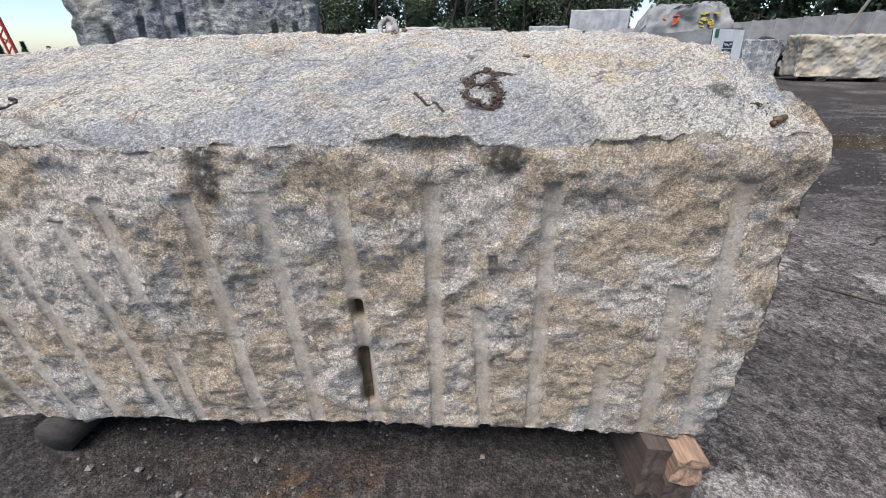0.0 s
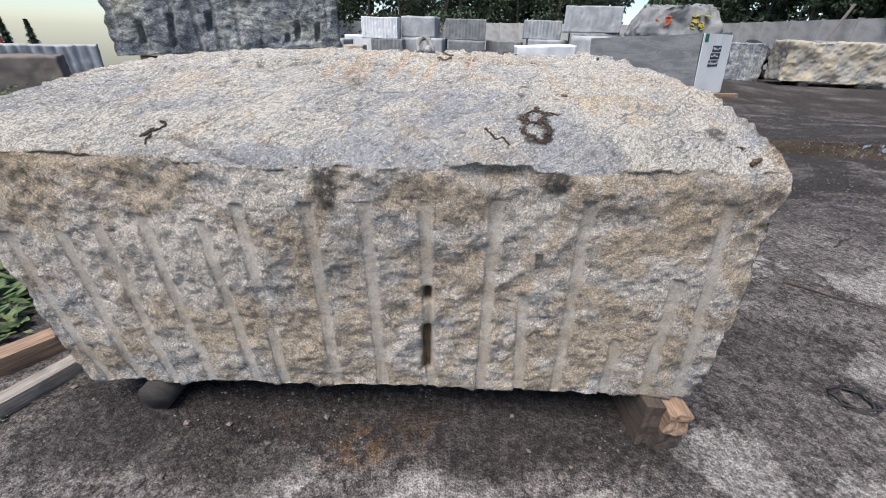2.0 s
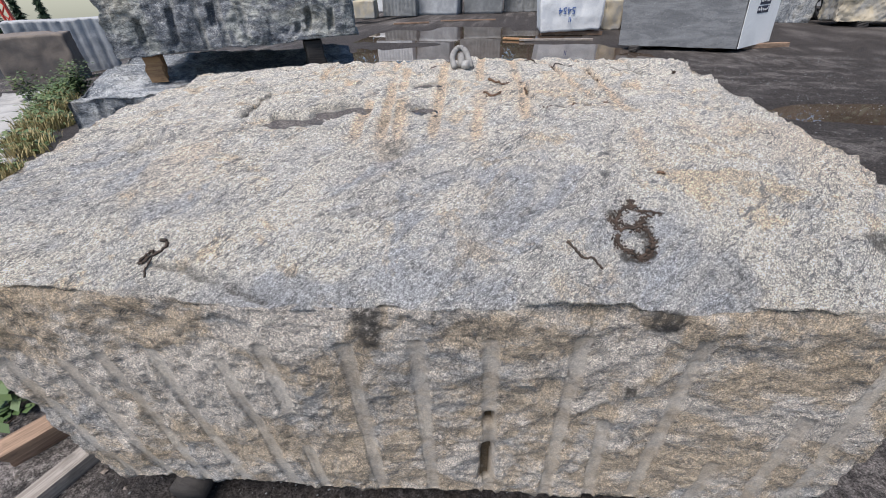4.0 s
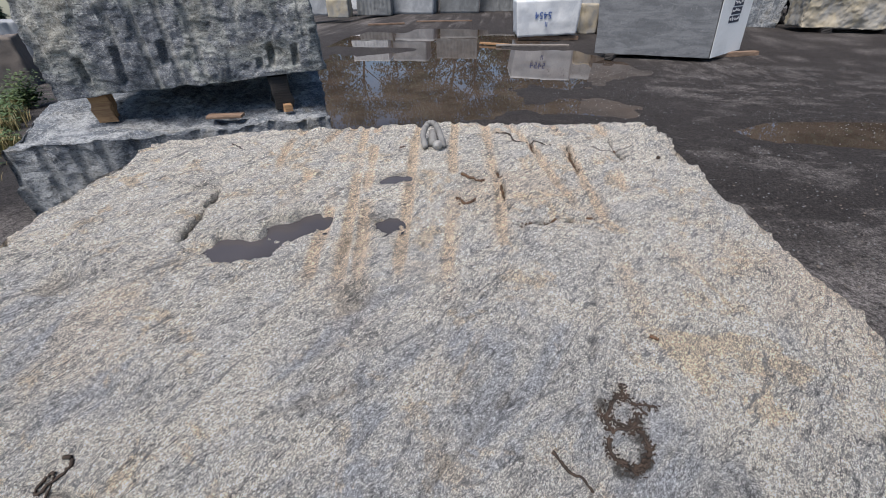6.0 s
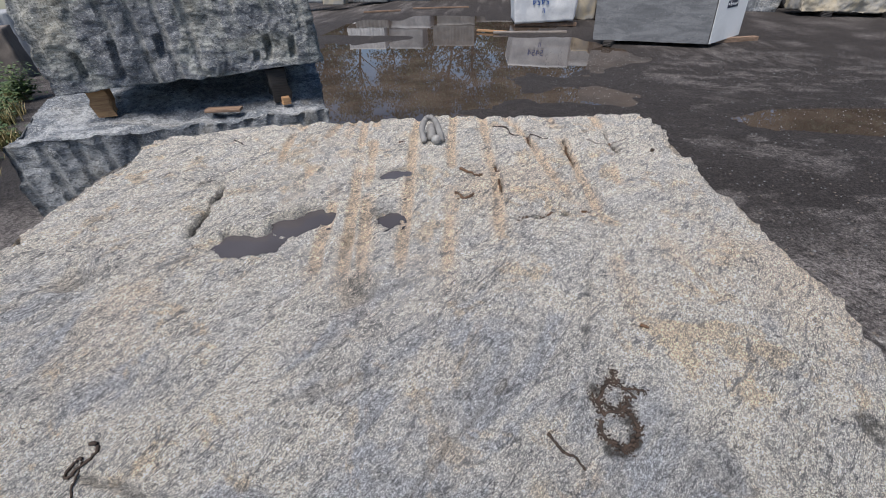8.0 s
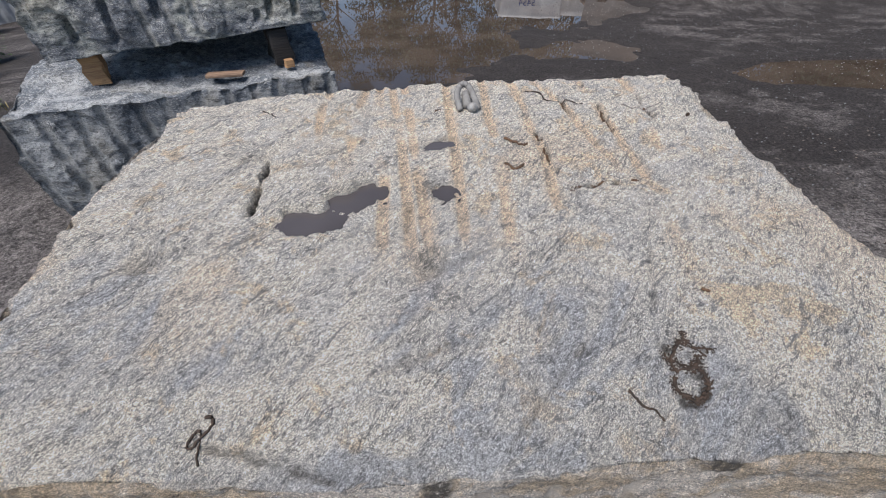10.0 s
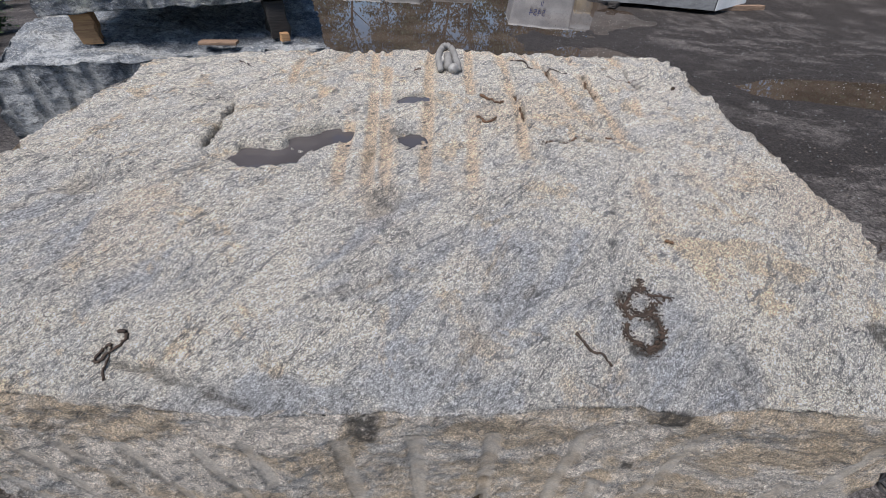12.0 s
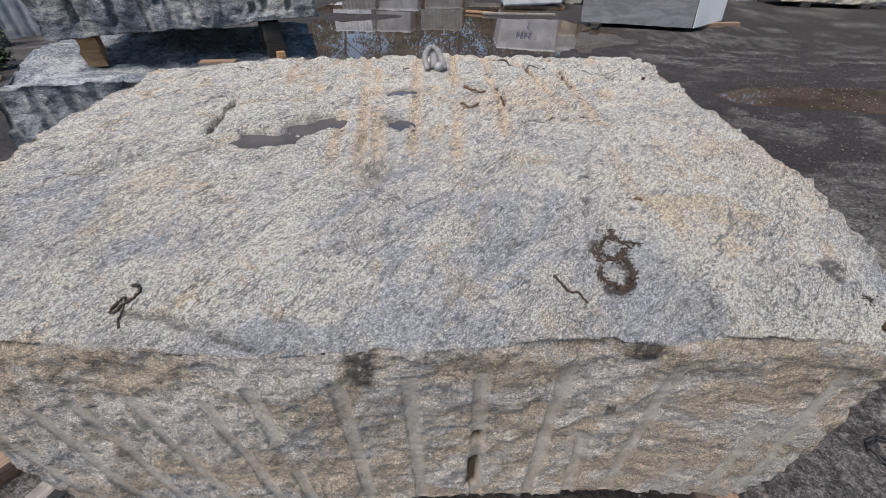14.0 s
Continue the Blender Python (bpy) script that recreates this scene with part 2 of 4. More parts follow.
def wood(name, a, b, turn=(0, 0, 0), rough=0.8):
    m = Nodes(name, rough)
    v = m.stretch((1.2, 14, 14), turn)
    c = m.mix(m.ramp(m.noise(5, 6, 0.65, 0.7, v), 0.35, 0.65), a, b)
    c = m.mix(m.ramp(m.noise(7, 4, 0.7), 0.55, 0.75, 0, 0.6), c, tuple(x * 0.3 for x in a))
    return m.finish(c, m.noise(9, 6, 0.7, 0.5, v), 0.6, 0.01)


def water(name, tint, rough=0.015):
    m = Nodes(name, rough)
    m.bsdf.inputs["IOR"].default_value = 1.33
    c = m.mix(m.ramp(m.noise(1.1, 4), 0.4, 0.6), tint, tuple(v * 1.5 for v in tint))
    return m.finish(c, m.noise(6, 2), 0.02, 0.004)


def plain(name, a, b=None, rough=0.7, scale=9, relief=0.3, metallic=0.0):
    m = Nodes(name, rough, metallic)
    c = m.mix(m.ramp(m.noise(scale, 6, 0.65), 0.35, 0.65), a, b or tuple(v * 0.65 for v in a))
    return m.finish(c, m.noise(scale * 5, 5, 0.7), relief, 0.006)


def leafy(name, a, b):
    m = Nodes(name, 0.6)
    r = m.make("ShaderNodeNewGeometry").outputs["Random Per Island"]
    c = m.mix(r, a, b)
    m.bsdf.inputs["Transmission Weight"].default_value = 0.0
    return m.finish(m.mix(m.ramp(m.noise(3, 3), 0.4, 0.6), c, a))


GRANITE = yellow_granite()
BLUE = grey_granite("blue_grey_granite", (0.38, 0.39, 0.36), (0.185, 0.20, 0.225), (0.60, 0.60, 0.56), 1.6)
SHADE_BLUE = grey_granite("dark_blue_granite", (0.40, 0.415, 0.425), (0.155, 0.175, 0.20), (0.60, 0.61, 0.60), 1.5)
SAWN = streaked("dark_sawn_granite", (0.12, 0.124, 0.13), (0.20, 0.205, 0.21))
WHITEFACE = plain_stone("white_washed_stone", (0.62, 0.62, 0.60), (0.74, 0.74, 0.72), 1.0, 0.75, 0.15)
WHITE = plain_stone("white_granite", (0.66, 0.67, 0.67), (0.52, 0.54, 0.56), 2.5)
PALEGREY = plain_stone("pale_grey_granite", (0.36, 0.37, 0.38), (0.24, 0.25, 0.26), 2.0)
MIDGREY = plain_stone("grey_granite", (0.21, 0.215, 0.215), (0.13, 0.135, 0.135), 2.0)
YELLOW = plain_stone("yellow_stained_granite", (0.38, 0.325, 0.23), (0.24, 0.235, 0.22), 1.6)
BROWN = plain_stone("brown_granite", (0.17, 0.14, 0.115), (0.11, 0.095, 0.085), 2.0)
DIRT = yard_dirt()
CONCRETE = plain_stone("old_concrete", (0.36, 0.35, 0.335), (0.22, 0.215, 0.205), 0.8)
ORANGEWOOD = wood("fresh_cut_wood", (0.42, 0.25, 0.12), (0.26, 0.14, 0.07))
GREYWOOD = wood("weathered_wood", (0.30, 0.27, 0.24), (0.17, 0.145, 0.125))
BROWNWOOD = wood("rough_brown_wood", (0.30, 0.20, 0.135), (0.14, 0.09, 0.06))
DARKWOOD = wood("dark_brown_wood", (0.085, 0.062, 0.048), (0.04, 0.03, 0.025))
BLACKWOOD = wood("tarred_wood", (0.035, 0.03, 0.027), (0.016, 0.014, 0.013))
BARK = plain("bark", (0.09, 0.075, 0.06), rough=0.95)
TWIG = plain("dead_twig", (0.055, 0.035, 0.024), (0.025, 0.017, 0.012), 0.85, 60)
DEADLEAF = plain("wet_dead_leaf", (0.13, 0.065, 0.028), (0.04, 0.024, 0.014), 0.6, 50)
MUDWATER = water("muddy_water", (0.050, 0.038, 0.030))
RAINWATER = water("rain_water", (0.055, 0.050, 0.052))
RUBBER = plain("rubber", (0.022, 0.022, 0.023), rough=0.75)
FOLIAGE = leafy("far_foliage", (0.045, 0.070, 0.038), (0.095, 0.13, 0.07))
SPRUCE = leafy("spruce_needles", (0.014, 0.035, 0.018), (0.04, 0.07, 0.03))
WEED = leafy("weed_leaves", (0.05, 0.09, 0.025), (0.12, 0.15, 0.055))
DRYGRASS = leafy("dry_grass", (0.30, 0.24, 0.11), (0.20, 0.19, 0.07))
REDPAINT = plain("red_paint", (0.55, 0.05, 0.03), rough=0.5)
ORANGEPAINT = plain("orange_paint", (0.62, 0.13, 0.05), rough=0.7)
YELLOWPAINT = plain("yellow_paint", (0.55, 0.42, 0.06), rough=0.7)
BLUEPAINT = plain("blue_paint", (0.03, 0.09, 0.30), rough=0.6)
CYANPAINT = plain("sky_blue_paint", (0.08, 0.30, 0.50), rough=0.7)
INKPAINT = plain("dark_ink", (0.02, 0.025, 0.05), rough=0.6)
WHITEPAINT = plain("white_paint", (0.75, 0.75, 0.75), rough=0.6)
GREENPAINT = plain("green_paint", (0.02, 0.14, 0.07), rough=0.6)
HEAP = plain_stone("black_spoil", (0.020, 0.021, 0.024), (0.045, 0.046, 0.05), 3.0)
MORTAR = plain_stone("dusty_mortar", (0.22, 0.215, 0.205), (0.14, 0.135, 0.13), 30.0)
STEEL = plain("dull_steel", (0.33, 0.33, 0.32), (0.20, 0.19, 0.18), 0.55, 40, 0.4, 0.3)

# ---- ground ----
TURN = 7.8
CT, ST = math.cos(radians(TURN)), math.sin(radians(TURN))


def local(x, y):
    """Plan place -> along the big block's drilled side, and back from it."""
    return CT * x + ST * (y - 1.085), -ST * x + CT * (y - 1.085)


def blob(x, y, cx, cy, rx, ry, turn=0.0):
    c, s = math.cos(radians(turn)), math.sin(radians(turn))
    u, v = (x - cx) * c + (y - cy) * s, -(x - cx) * s + (y - cy) * c
    return np.sqrt((u / rx) ** 2 + (v / ry) ** 2)


def level(x):
    """The yard's own height: it falls away beyond the weeds."""
    return 0.09 * np.minimum(np.asarray(x, float) + 5.2, 0)


def ground():
    def steps(dense_lo, dense_hi, fine, far_lo, far_hi):
        a = list(np.arange(dense_lo, dense_hi, fine))
        g, x = fine, a[-1]
        while x < far_hi:
            g *= 1.15
            x += g
            a.append(x)
        g, x = fine, a[0]
        while x > far_lo:
            g *= 1.15
            x -= g
            a.insert(0, x)
        return np.array(a)
    xs, ys = steps(-5.0, 6.0, 0.035, -400, 400), steps(-0.3, 9.0, 0.035, -150, 600)
    X, Y = np.meshgrid(xs, ys, indexing="ij")
    x, y = X.ravel(), Y.ravel()
    p = np.stack((x, y, 0 * x), 1)
    z = 0.010 * fbm(p, 1.3, 4, 5) + 0.006 * fbm(p, 9.0, 3, 9) * np.exp(-((y - 3) / 9) ** 2)
    z = z * np.exp(-((x / 60) ** 2)) + 0.006
    z = z + level(x)
    warp = 0.28 * fbm(p, 0.55, 4, 21) + 0.10 * fbm(p, 2.4, 3, 25)
    pool = np.minimum.reduce([
        blob(x, y, -1.6, 9.8, 3.6, 5.3, -30) + warp, blob(x, y, -1.8, 15.5, 4.6, 2.6, 5) + warp,
        blob(x, y, 1.7, 11.2, 1.5, 2.2, 10) + warp, blob(x, y, 5.3, 6.75, 2.4, 0.62, 3) + 0.35 * warp,
        blob(x, y, -3.4, 6.5, 1.2, 2.0, -30) + warp])
    z = z - 0.045 * (1 - smooth(0.82, 1.06, pool))
    u, v = local(x, y)
    # ground beneath the block is coloured darker, standing in for its shade
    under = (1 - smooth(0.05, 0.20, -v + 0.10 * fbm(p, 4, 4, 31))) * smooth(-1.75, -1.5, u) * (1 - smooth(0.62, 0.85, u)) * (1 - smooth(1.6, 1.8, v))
    damp_shade = np.clip(0.9 * under + (1 - smooth(0.98, 1.45, pool)) * 0.9 + 0.6 * smooth(0.05, 0.5, fbm(p * np.array((0.7, 1.5, 1)), 0.8, 5, 41, 0.6)) * (1 - smooth(-0.8, 0.4, -v)), 0, 1)
    track = 1 - smooth(0.06, 0.20, np.abs(((0.35 * x + y + 0.5 * fbm(p, 0.35, 3, 83)) % 0.62) - 0.31) + 0.10 * fbm(p, 5, 4, 85))
    damp_shade = np.clip(damp_shade + 0.25 * track * smooth(1.2, 2.2, u) * smooth(3.2, 5.5, y) + smooth(2.6, 4.5, y) * 0.28 + 0.95 * smooth(2.6, 5.0, y) * smooth(-0.50, 0.25, fbm(p * np.array((0.8, 1.4, 1)), 2.6, 5, 87, 0.7)), 0, 1)
    z = z - 0.005 * track * smooth(1.2, 2.2, u) * smooth(3.2, 5.5, y) * smooth(16, 9, y) * smooth(14, 8, x)
    ragged = 0.55 * fbm(p, 5.5, 5, 51, 0.65)
    dust = np.zeros(len(x))
    for cx, cy, rx, ry in ((-0.70, 0.82, 0.15, 0.15), (-1.12, 0.80, 0.06, 0.12), (-0.05, 0.80, 0.28, 0.13), (0.42, 0.84, 0.2, 0.10), (0.86, 1.12, 0.17, 0.11), (1.36, 1.02, 0.2, 0.12), (0.85, 0.85, 0.22, 0.1),
                           (2.6, 2.5, 0.5, 0.22), (1.9, 1.7, 0.25, 0.12), (3.2, 1.9, 0.5, 0.2)):
        dust = np.maximum(dust, np.clip(1.5 - blob(x, y, cx, cy, rx, ry) - 0.5 * ragged, 0, 1))
    dust = np.clip(dust + 0.55 * smooth(0.0, 0.6, fbm(p, 1.1, 5, 61, 0.6)) * smooth(0.6, 1.3, u) * smooth(5.0, 2.5, y), 0, 1)
    rust = np.exp(-((v + 0.02) / 0.13) ** 2) * smooth(0.15, 0.45, fbm(p, 4.5, 3, 71)) * smooth(-1.6, -1.2, u) * (1 - smooth(-0.1, 0.3, u))
    n, k = len(xs), len(ys)
    ids = np.arange(n * k).reshape(n, k)
    quads = np.stack((ids[:-1, :-1], ids[1:, :-1], ids[1:, 1:], ids[:-1, 1:]), -1).reshape(-1, 4)
    me = mesh_from("ground", np.stack((x, y, z), 1), quads, DIRT, True, dict(damp_shade=damp_shade, dust=dust, rust=rust))
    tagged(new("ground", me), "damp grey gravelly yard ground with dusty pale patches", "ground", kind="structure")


def flat_sheet(name, ring, z, material, parent=None, label=""):
    bm = bmesh.new()
    bm.faces.new([bm.verts.new((a, b, z)) for a, b in ring])
    return part(name, bm, material, parent, label)


ground()
tagged(flat_sheet("water", [(-5.3, 3.6), (4.4, 3.6), (4.4, 19), (-5.3, 19)], -0.021, MUDWATER), "still brown rainwater lying in the yard's hollow", "puddle", kind="structure")
tagged(flat_sheet("water", [(4.401, 5.4), (9, 5.4), (9, 8.2), (4.401, 8.2)], -0.021, MUDWATER), "shallow brown puddle in the yard", "puddle", kind="structure")

# ---- the big granite block ----
DRILLED = [  # along the side at the top, at the bottom, height of the top end
    (-1.52, -1.42, 0.75), (-1.326, -1.288, 0.76), (-1.188, -1.160, 0.80), (-1.042, -1.003, 0.83), (-0.862, -0.827, 0.83),
    (-0.738, -0.722, 0.885), (-0.546, -0.533, 0.893), (-0.387, -0.368, 0.898), (-0.222, -0.192, 0.903), (-0.020, -0.016, 0.920),
    (0.062, 0.119, 0.60), (0.230, 0.254, 0.925), (0.395, 0.421, 0.45), (0.505, 0.552, 0.70), (0.580, 0.668, 0.944)]
CHANNELS = [  # along the side at the near end and at the far edge, near end
    (-0.876, -0.90, 1.22), (-0.745, -0.738, 1.09), (-0.60, -0.655, 0.60), (-0.519, -0.60, 0.54), (-0.47, -0.545, 0.60), (-0.369, -0.350, 0.63),
    (-0.242, -0.185, 0.62), (-0.079, -0.045, 0.73), (0.158, 0.085, 0.92), (0.21, 0.27, 0.56), (0.377, 0.48, 1.03)]


def edge_back(u):
    """How far the drilled side's top edge lies back."""
    return 0.042 * (1 - smooth(0.25, 0.62, u)) + 0.048 * smooth(-0.65, -1.3, u)


def top_height(u, v):
    v = v - edge_back(u) * np.clip(1 - v / 1.0, 0, 1)
    z = 1.0 + 0.235 * (1 - np.exp(-np.clip(v, 0, 9) / 0.40))
    z = z - 0.045 * smooth(-0.75, -1.6, u) * smooth(0.1, 0.6, v) - 0.035 * smooth(1.35, 1.72, v) + 0.03 * smooth(0.2, 0.7, u) * (1 - smooth(0.0, 0.3, v))
    return z


POOLS = []


def add_pool(x, y, rx, ry, turn, sink):
    u, v = local(x, y)
    POOLS.append((u, v, rx, ry, turn, float(top_height(np.array(u), np.array(v - 0.8 * ry))) - sink))


add_pool(-0.915, 1.660, 0.105, 0.066, 10, 0.010)
add_pool(-0.795, 1.79, 0.115, 0.078, 22, 0.014)
POOLS[1] = (*POOLS[1][:5], POOLS[0][5] + 0.0005)
add_pool(-0.565, 2.105, 0.058, 0.032, 10, 0.017)
add_pool(-0.525, 1.83, 0.044, 0.055, 20, 0.019)
DRY = [(*local(-0.575, 2.11), 0.12, 0.065, 10, 0.010), (*local(-0.535, 1.84), 0.075, 0.09, 20, 0.010), (*local(-0.54, 1.545), 0.05, 0.04, 0, 0.010), (*local(-1.34, 1.52), 0.085, 0.05, 20, 0.034), (*local(-1.21, 2.0), 0.085, 0.04, 30, 0.040), (*local(-0.92, 2.05), 0.05, 0.03, 0, 0.022), (*local(0.02, 2.15), 0.03, 0.02, 0, 0.008),
       (*local(-1.35, 2.42), 0.07, 0.03, 10, 0.012), (*local(0.05, 2.62), 0.08, 0.025, 5, 0.015), (*local(-0.62, 1.72), 0.02, 0.06, 0, 0.012)]


TOP = []


def big_block():
    st, quads = shell(400, 270, 132)
    a, b, c = st.T
    left = -1.49 - 0.09 * c + 0.04 * b * c
    right = 0.700 + 0.030 * np.sin(np.pi * np.clip(c / 0.85, 0, 1)) * (1 - b) - 0.045 * np.exp(-((b - 0.50) / 0.26) ** 2) + 0.055 * smooth(0.72, 0.95, b)
    u = left + (right - left) * a
    back = 1.66 + 0.09 * a
    v = back * b + (edge_back(u) * (0.9 + 0.1 * c) + 0.03 * (1 - c)) * (1 - b) ** 2
    base = 0.180 - 0.055 * smooth(-0.6, -1.3, u) + 0.03 * smooth(0.35, 0.7, u)
    p0 = np.stack((u, v, c * 0.9), 1)
    u = u + 0.012 * fbm(p0, 2.2, 3, 3)
    top = top_height(u, v)
    z = base + (top - base) * c
    p = np.stack((u, v, z), 1)
    front = b == 0
    onside = (a == 0) | (a == 1)
    ontop = c == 1
    # the split faces: broad scallops and broken edges
    broad = 0.010 * fbm(p, 2.6, 2, 11)
    d = broad + 0.006 * fbm(p, 6.0, 5, 13, 0.65) + 0.007 * fbm(p * np.array((1.1, 1, 1.15)), 15, 4, 15, 0.68)
    v = v + np.where(b < 0.5, d, -d) * np.where((b == 0) | (b == 1), 1, 0) * smooth(0, 0.10, 1.06 - z)
    e = 0.020 * fbm(p, 3.6, 5, 19, 0.6) + 0.02 * smooth(0.935, 0.905, z) * smooth(0.86, 0.89, z) * (a == 1)
    u = u + np.where(a < 0.5, e, -e) * onside
    fine = 0.0040 * fbm(np.stack((u * 0.8 + v * 0.5, v * 1.6 - u * 0.8, z), 1), 24, 3, 77, 0.75)
    tall = fine + 0.010 * fbm(p, 2.6, 3, 27) + 0.009 * fbm(np.stack((u * 0.8 + v * 0.5, v * 1.8 - u * 0.9, z), 1), 8, 4, 29, 0.62)
    z = z + np.where(ontop, tall, 0)
    z = z + np.where(c == 0, 0.016 * fbm(p, 7, 4, 33), 0)
    # chipped arrises
    chip = np.clip(fbm(p, 6.5, 4, 37), 0, 1)
    z = z - np.where(ontop, 0.022 * chip * smooth(0.028, 0.0, b), 0)
    v = v + np.where(front & (c > 0.985), 0.008 * chip, 0)
    z = z - np.where(ontop & ((a < 0.008) | (a > 0.992) | (b > 0.985)), 0.02 * chip, 0)
    v = v + np.where(front & (c > 0.93), 0.05 * np.clip(fbm(p, 2.6, 3, 39) - 0.15, 0, 1) * smooth(0.93, 1, c), 0)
    # half drill holes down the side
    groove, wet, stain_shade, rust = (np.zeros(len(a)) for _ in range(4))
    for g0, g1, high in DRILLED:
        mid = g1 + (g0 - g1) * (z - 0.22) / 0.72
        r = np.clip(1 - ((u - mid) / 0.0205) ** 2, 0, 1)
        worn = smooth(-0.95, -0.45, fbm(np.stack((u * 0 + 7 * g0, u * 0, z), 1), 3.5, 3, 45)) if high < 0.89 else 1.0
        cut = r * smooth(high + 0.003, high - 0.004, z) * front * worn
        flat = smooth(0.0, 0.35, cut)
        v = v + flat * (0.8 * (broad - d) + 0.001) + 0.006 * cut
        groove = np.maximum(groove, smooth(0.02, 0.3, cut))
    mid = -0.206
    for z0, z1, w, deep in ((0.565, 0.612, 0.016, 0.03), (0.270, 0.462, 0.019, 0.022)):
        r = np.clip(1 - ((u - mid + 0.004) / w) ** 2, 0, 1) * smooth(z0 - 0.01, z0 + 0.012, z) * smooth(z1 + 0.01, z1 - 0.012, z) * front
        v = v + deep * np.sqrt(r)
        wet = np.maximum(wet, smooth(0.1, 0.5, r))
    wet = np.maximum(wet, 0.45 * front * np.clip(1 - ((u - mid) / 0.014) ** 2, 0, 1) * smooth(0.60, 0.56, z) * smooth(0.24, 0.28, z))
    # channels, hollows and cracks on the top, with shade painted into the last two
    for near, far, end in CHANNELS:
        cu = near + (far - near) * (v - end) / (1.6 - end) + 0.008 * fbm(np.stack((v, v * 0 + near * 9, v * 0), 1), 3, 2, 47)
        r = np.clip(1 - ((u - cu) / 0.022) ** 2, 0, 1) * smooth(end - 0.10, end + 0.06, v) * ontop
        r = r * smooth(-0.75, -0.1, fbm(np.stack((u * 0 + near * 5, v, v * 0), 1), 4, 2, 49))
        z = z - 0.014 * r
        rust = np.maximum(rust, 0.75 * smooth(0, 0.6, r))
        rust = np.maximum(rust, 0.55 * ontop * np.clip(1 - ((u - cu) / 0.040) ** 2, 0, 1) * smooth(end - 0.30, end + 0.1, v) * smooth(-0.1, 0.5, fbm(p, 9, 5, 91, 0.65)))
    for pu, pv, rx, ry, turn, level in POOLS:
        w = 0.45 * fbm(p, 13, 4, 53)
        m = 1 - smooth(0.80, 1.15, blob(u, v, pu, pv, rx, ry, turn) + w)
        z = np.where(ontop, z + (level - 0.020 - z) * m, z)
        stain_shade = np.maximum(stain_shade, 0.35 * m * ontop)
    for pu, pv, rx, ry, turn, deep in DRY:
        m = 1 - smooth(0.3, 1.2, blob(u, v, pu, pv, rx, ry, turn) + 0.35 * fbm(p, 13, 3, 55))
        z = z - deep * m * ontop
        stain_shade = np.maximum(stain_shade, 0.38 * m * ontop)
    for (x0, y0), (x1, y1), w, deep in (((-1.093, 1.676), (-1.152, 1.97), 0.012, 0.05), ((-1.16, 1.98), (-1.25, 1.95), 0.012, 0.02), ((-0.20, 2.22), (-0.175, 1.99), 0.012, 0.025),
                                        ((-0.075, 2.55), (-0.065, 2.40), 0.012, 0.025), ((0.08, 2.48), (0.09, 2.24), 0.012, 0.03), ((0.255, 2.56), (0.27, 2.37), 0.012, 0.03),
                                        ((-0.14, 1.85), (0.08, 1.90), 0.010, 0.022), ((0.006, 1.376), (0.09, 1.83), 0.010, 0.006), ((-0.975, 1.083), (-0.70, 1.052), 0.012, 0.016),
                                        ((0.037, 1.182), (0.135, 1.257), 0.008, 0.008), ((0.135, 1.257), (0.253, 1.236), 0.008, 0.005), ((-0.36, 1.10), (-0.16, 1.35), 0.008, 0.010),
                                        ((-0.72, 1.20), (-0.45, 1.33), 0.012, 0.008), ((-0.60, 1.47), (-0.35, 1.62), 0.012, 0.008)):
        (u0, v0), (u1, v1) = local(x0, y0), local(x1, y1)
        du, dv = u1 - u0, v1 - v0
        t = np.clip(((u - u0) * du + (v - v0) * dv) / (du * du + dv * dv), 0, 1)
        dist = np.hypot(u - u0 - t * du, v - v0 - t * dv) + 0.008 * fbm(p, 22, 2, 57)
        z = z - deep * np.clip(1 - dist / w, 0, 1) * ontop
        # the deeper the crack, the darker its painted shade
        stain_shade = np.maximum(stain_shade, min(0.95, 32 * deep) * smooth(0.1, 0.7, 1 - dist / w) * ontop)
    # a thin scale has broken away on either side of the front edge's middle
    scale1 = (1 - smooth(0.85, 1.0, blob(u, v, 0.19, 0.075, 0.15, 0.10, -8) + 0.25 * fbm(p, 8, 3, 61))) * ontop
    scale2 = (1 - smooth(0.85, 1.0, blob(u, v, -0.55, -0.02, 0.32, 0.10, -14) + 0.25 * fbm(p, 8, 3, 63))) * ontop
    z = z - 0.010 * scale1 - 0.012 * scale2
    blue = np.clip(scale1 + 0.6 * scale2 + 0.65 * ontop * smooth(-0.15, 0.5, fbm(p * np.array((1, 2, 1)), 2.2, 5, 79, 0.6)) * smooth(0.85, 0.25, v), 0, 1)
    # dark stains on the side, under the edge
    for su, sz, ru, rz in ((-0.482, 0.945, 0.040, 0.065), (0.125, 0.985, 0.045, 0.040), (0.115, 0.745, 0.014, 0.04)):
        stain_shade = np.maximum(stain_shade, 0.90 * front * (1 - smooth(0.55, 1.15, np.hypot((u - su) / ru, (z - sz) / rz) + 0.35 * fbm(p, 18, 3, 65))))
    stain_shade = np.maximum(stain_shade, 0.8 * ontop * (1 - smooth(0.5, 1.2, blob(u, v, 0.575, 0.17, 0.03, 0.035) + 0.5 * fbm(p, 20, 2, 67))))
    for wx, wy, rx, ry in ((0.088, 1.268, 0.020, 0.032), (0.055, 1.240, 0.035, 0.014), (0.022, 1.345, 0.020, 0.022)):
        stain_shade = np.maximum(stain_shade, 0.9 * ontop * (1 - smooth(0.6, 1.1, blob(u, v, *local(wx, wy), rx, ry) + 0.5 * fbm(p, 30, 3, 97))))
    side = np.where(ontop, 0.0, 1.0)
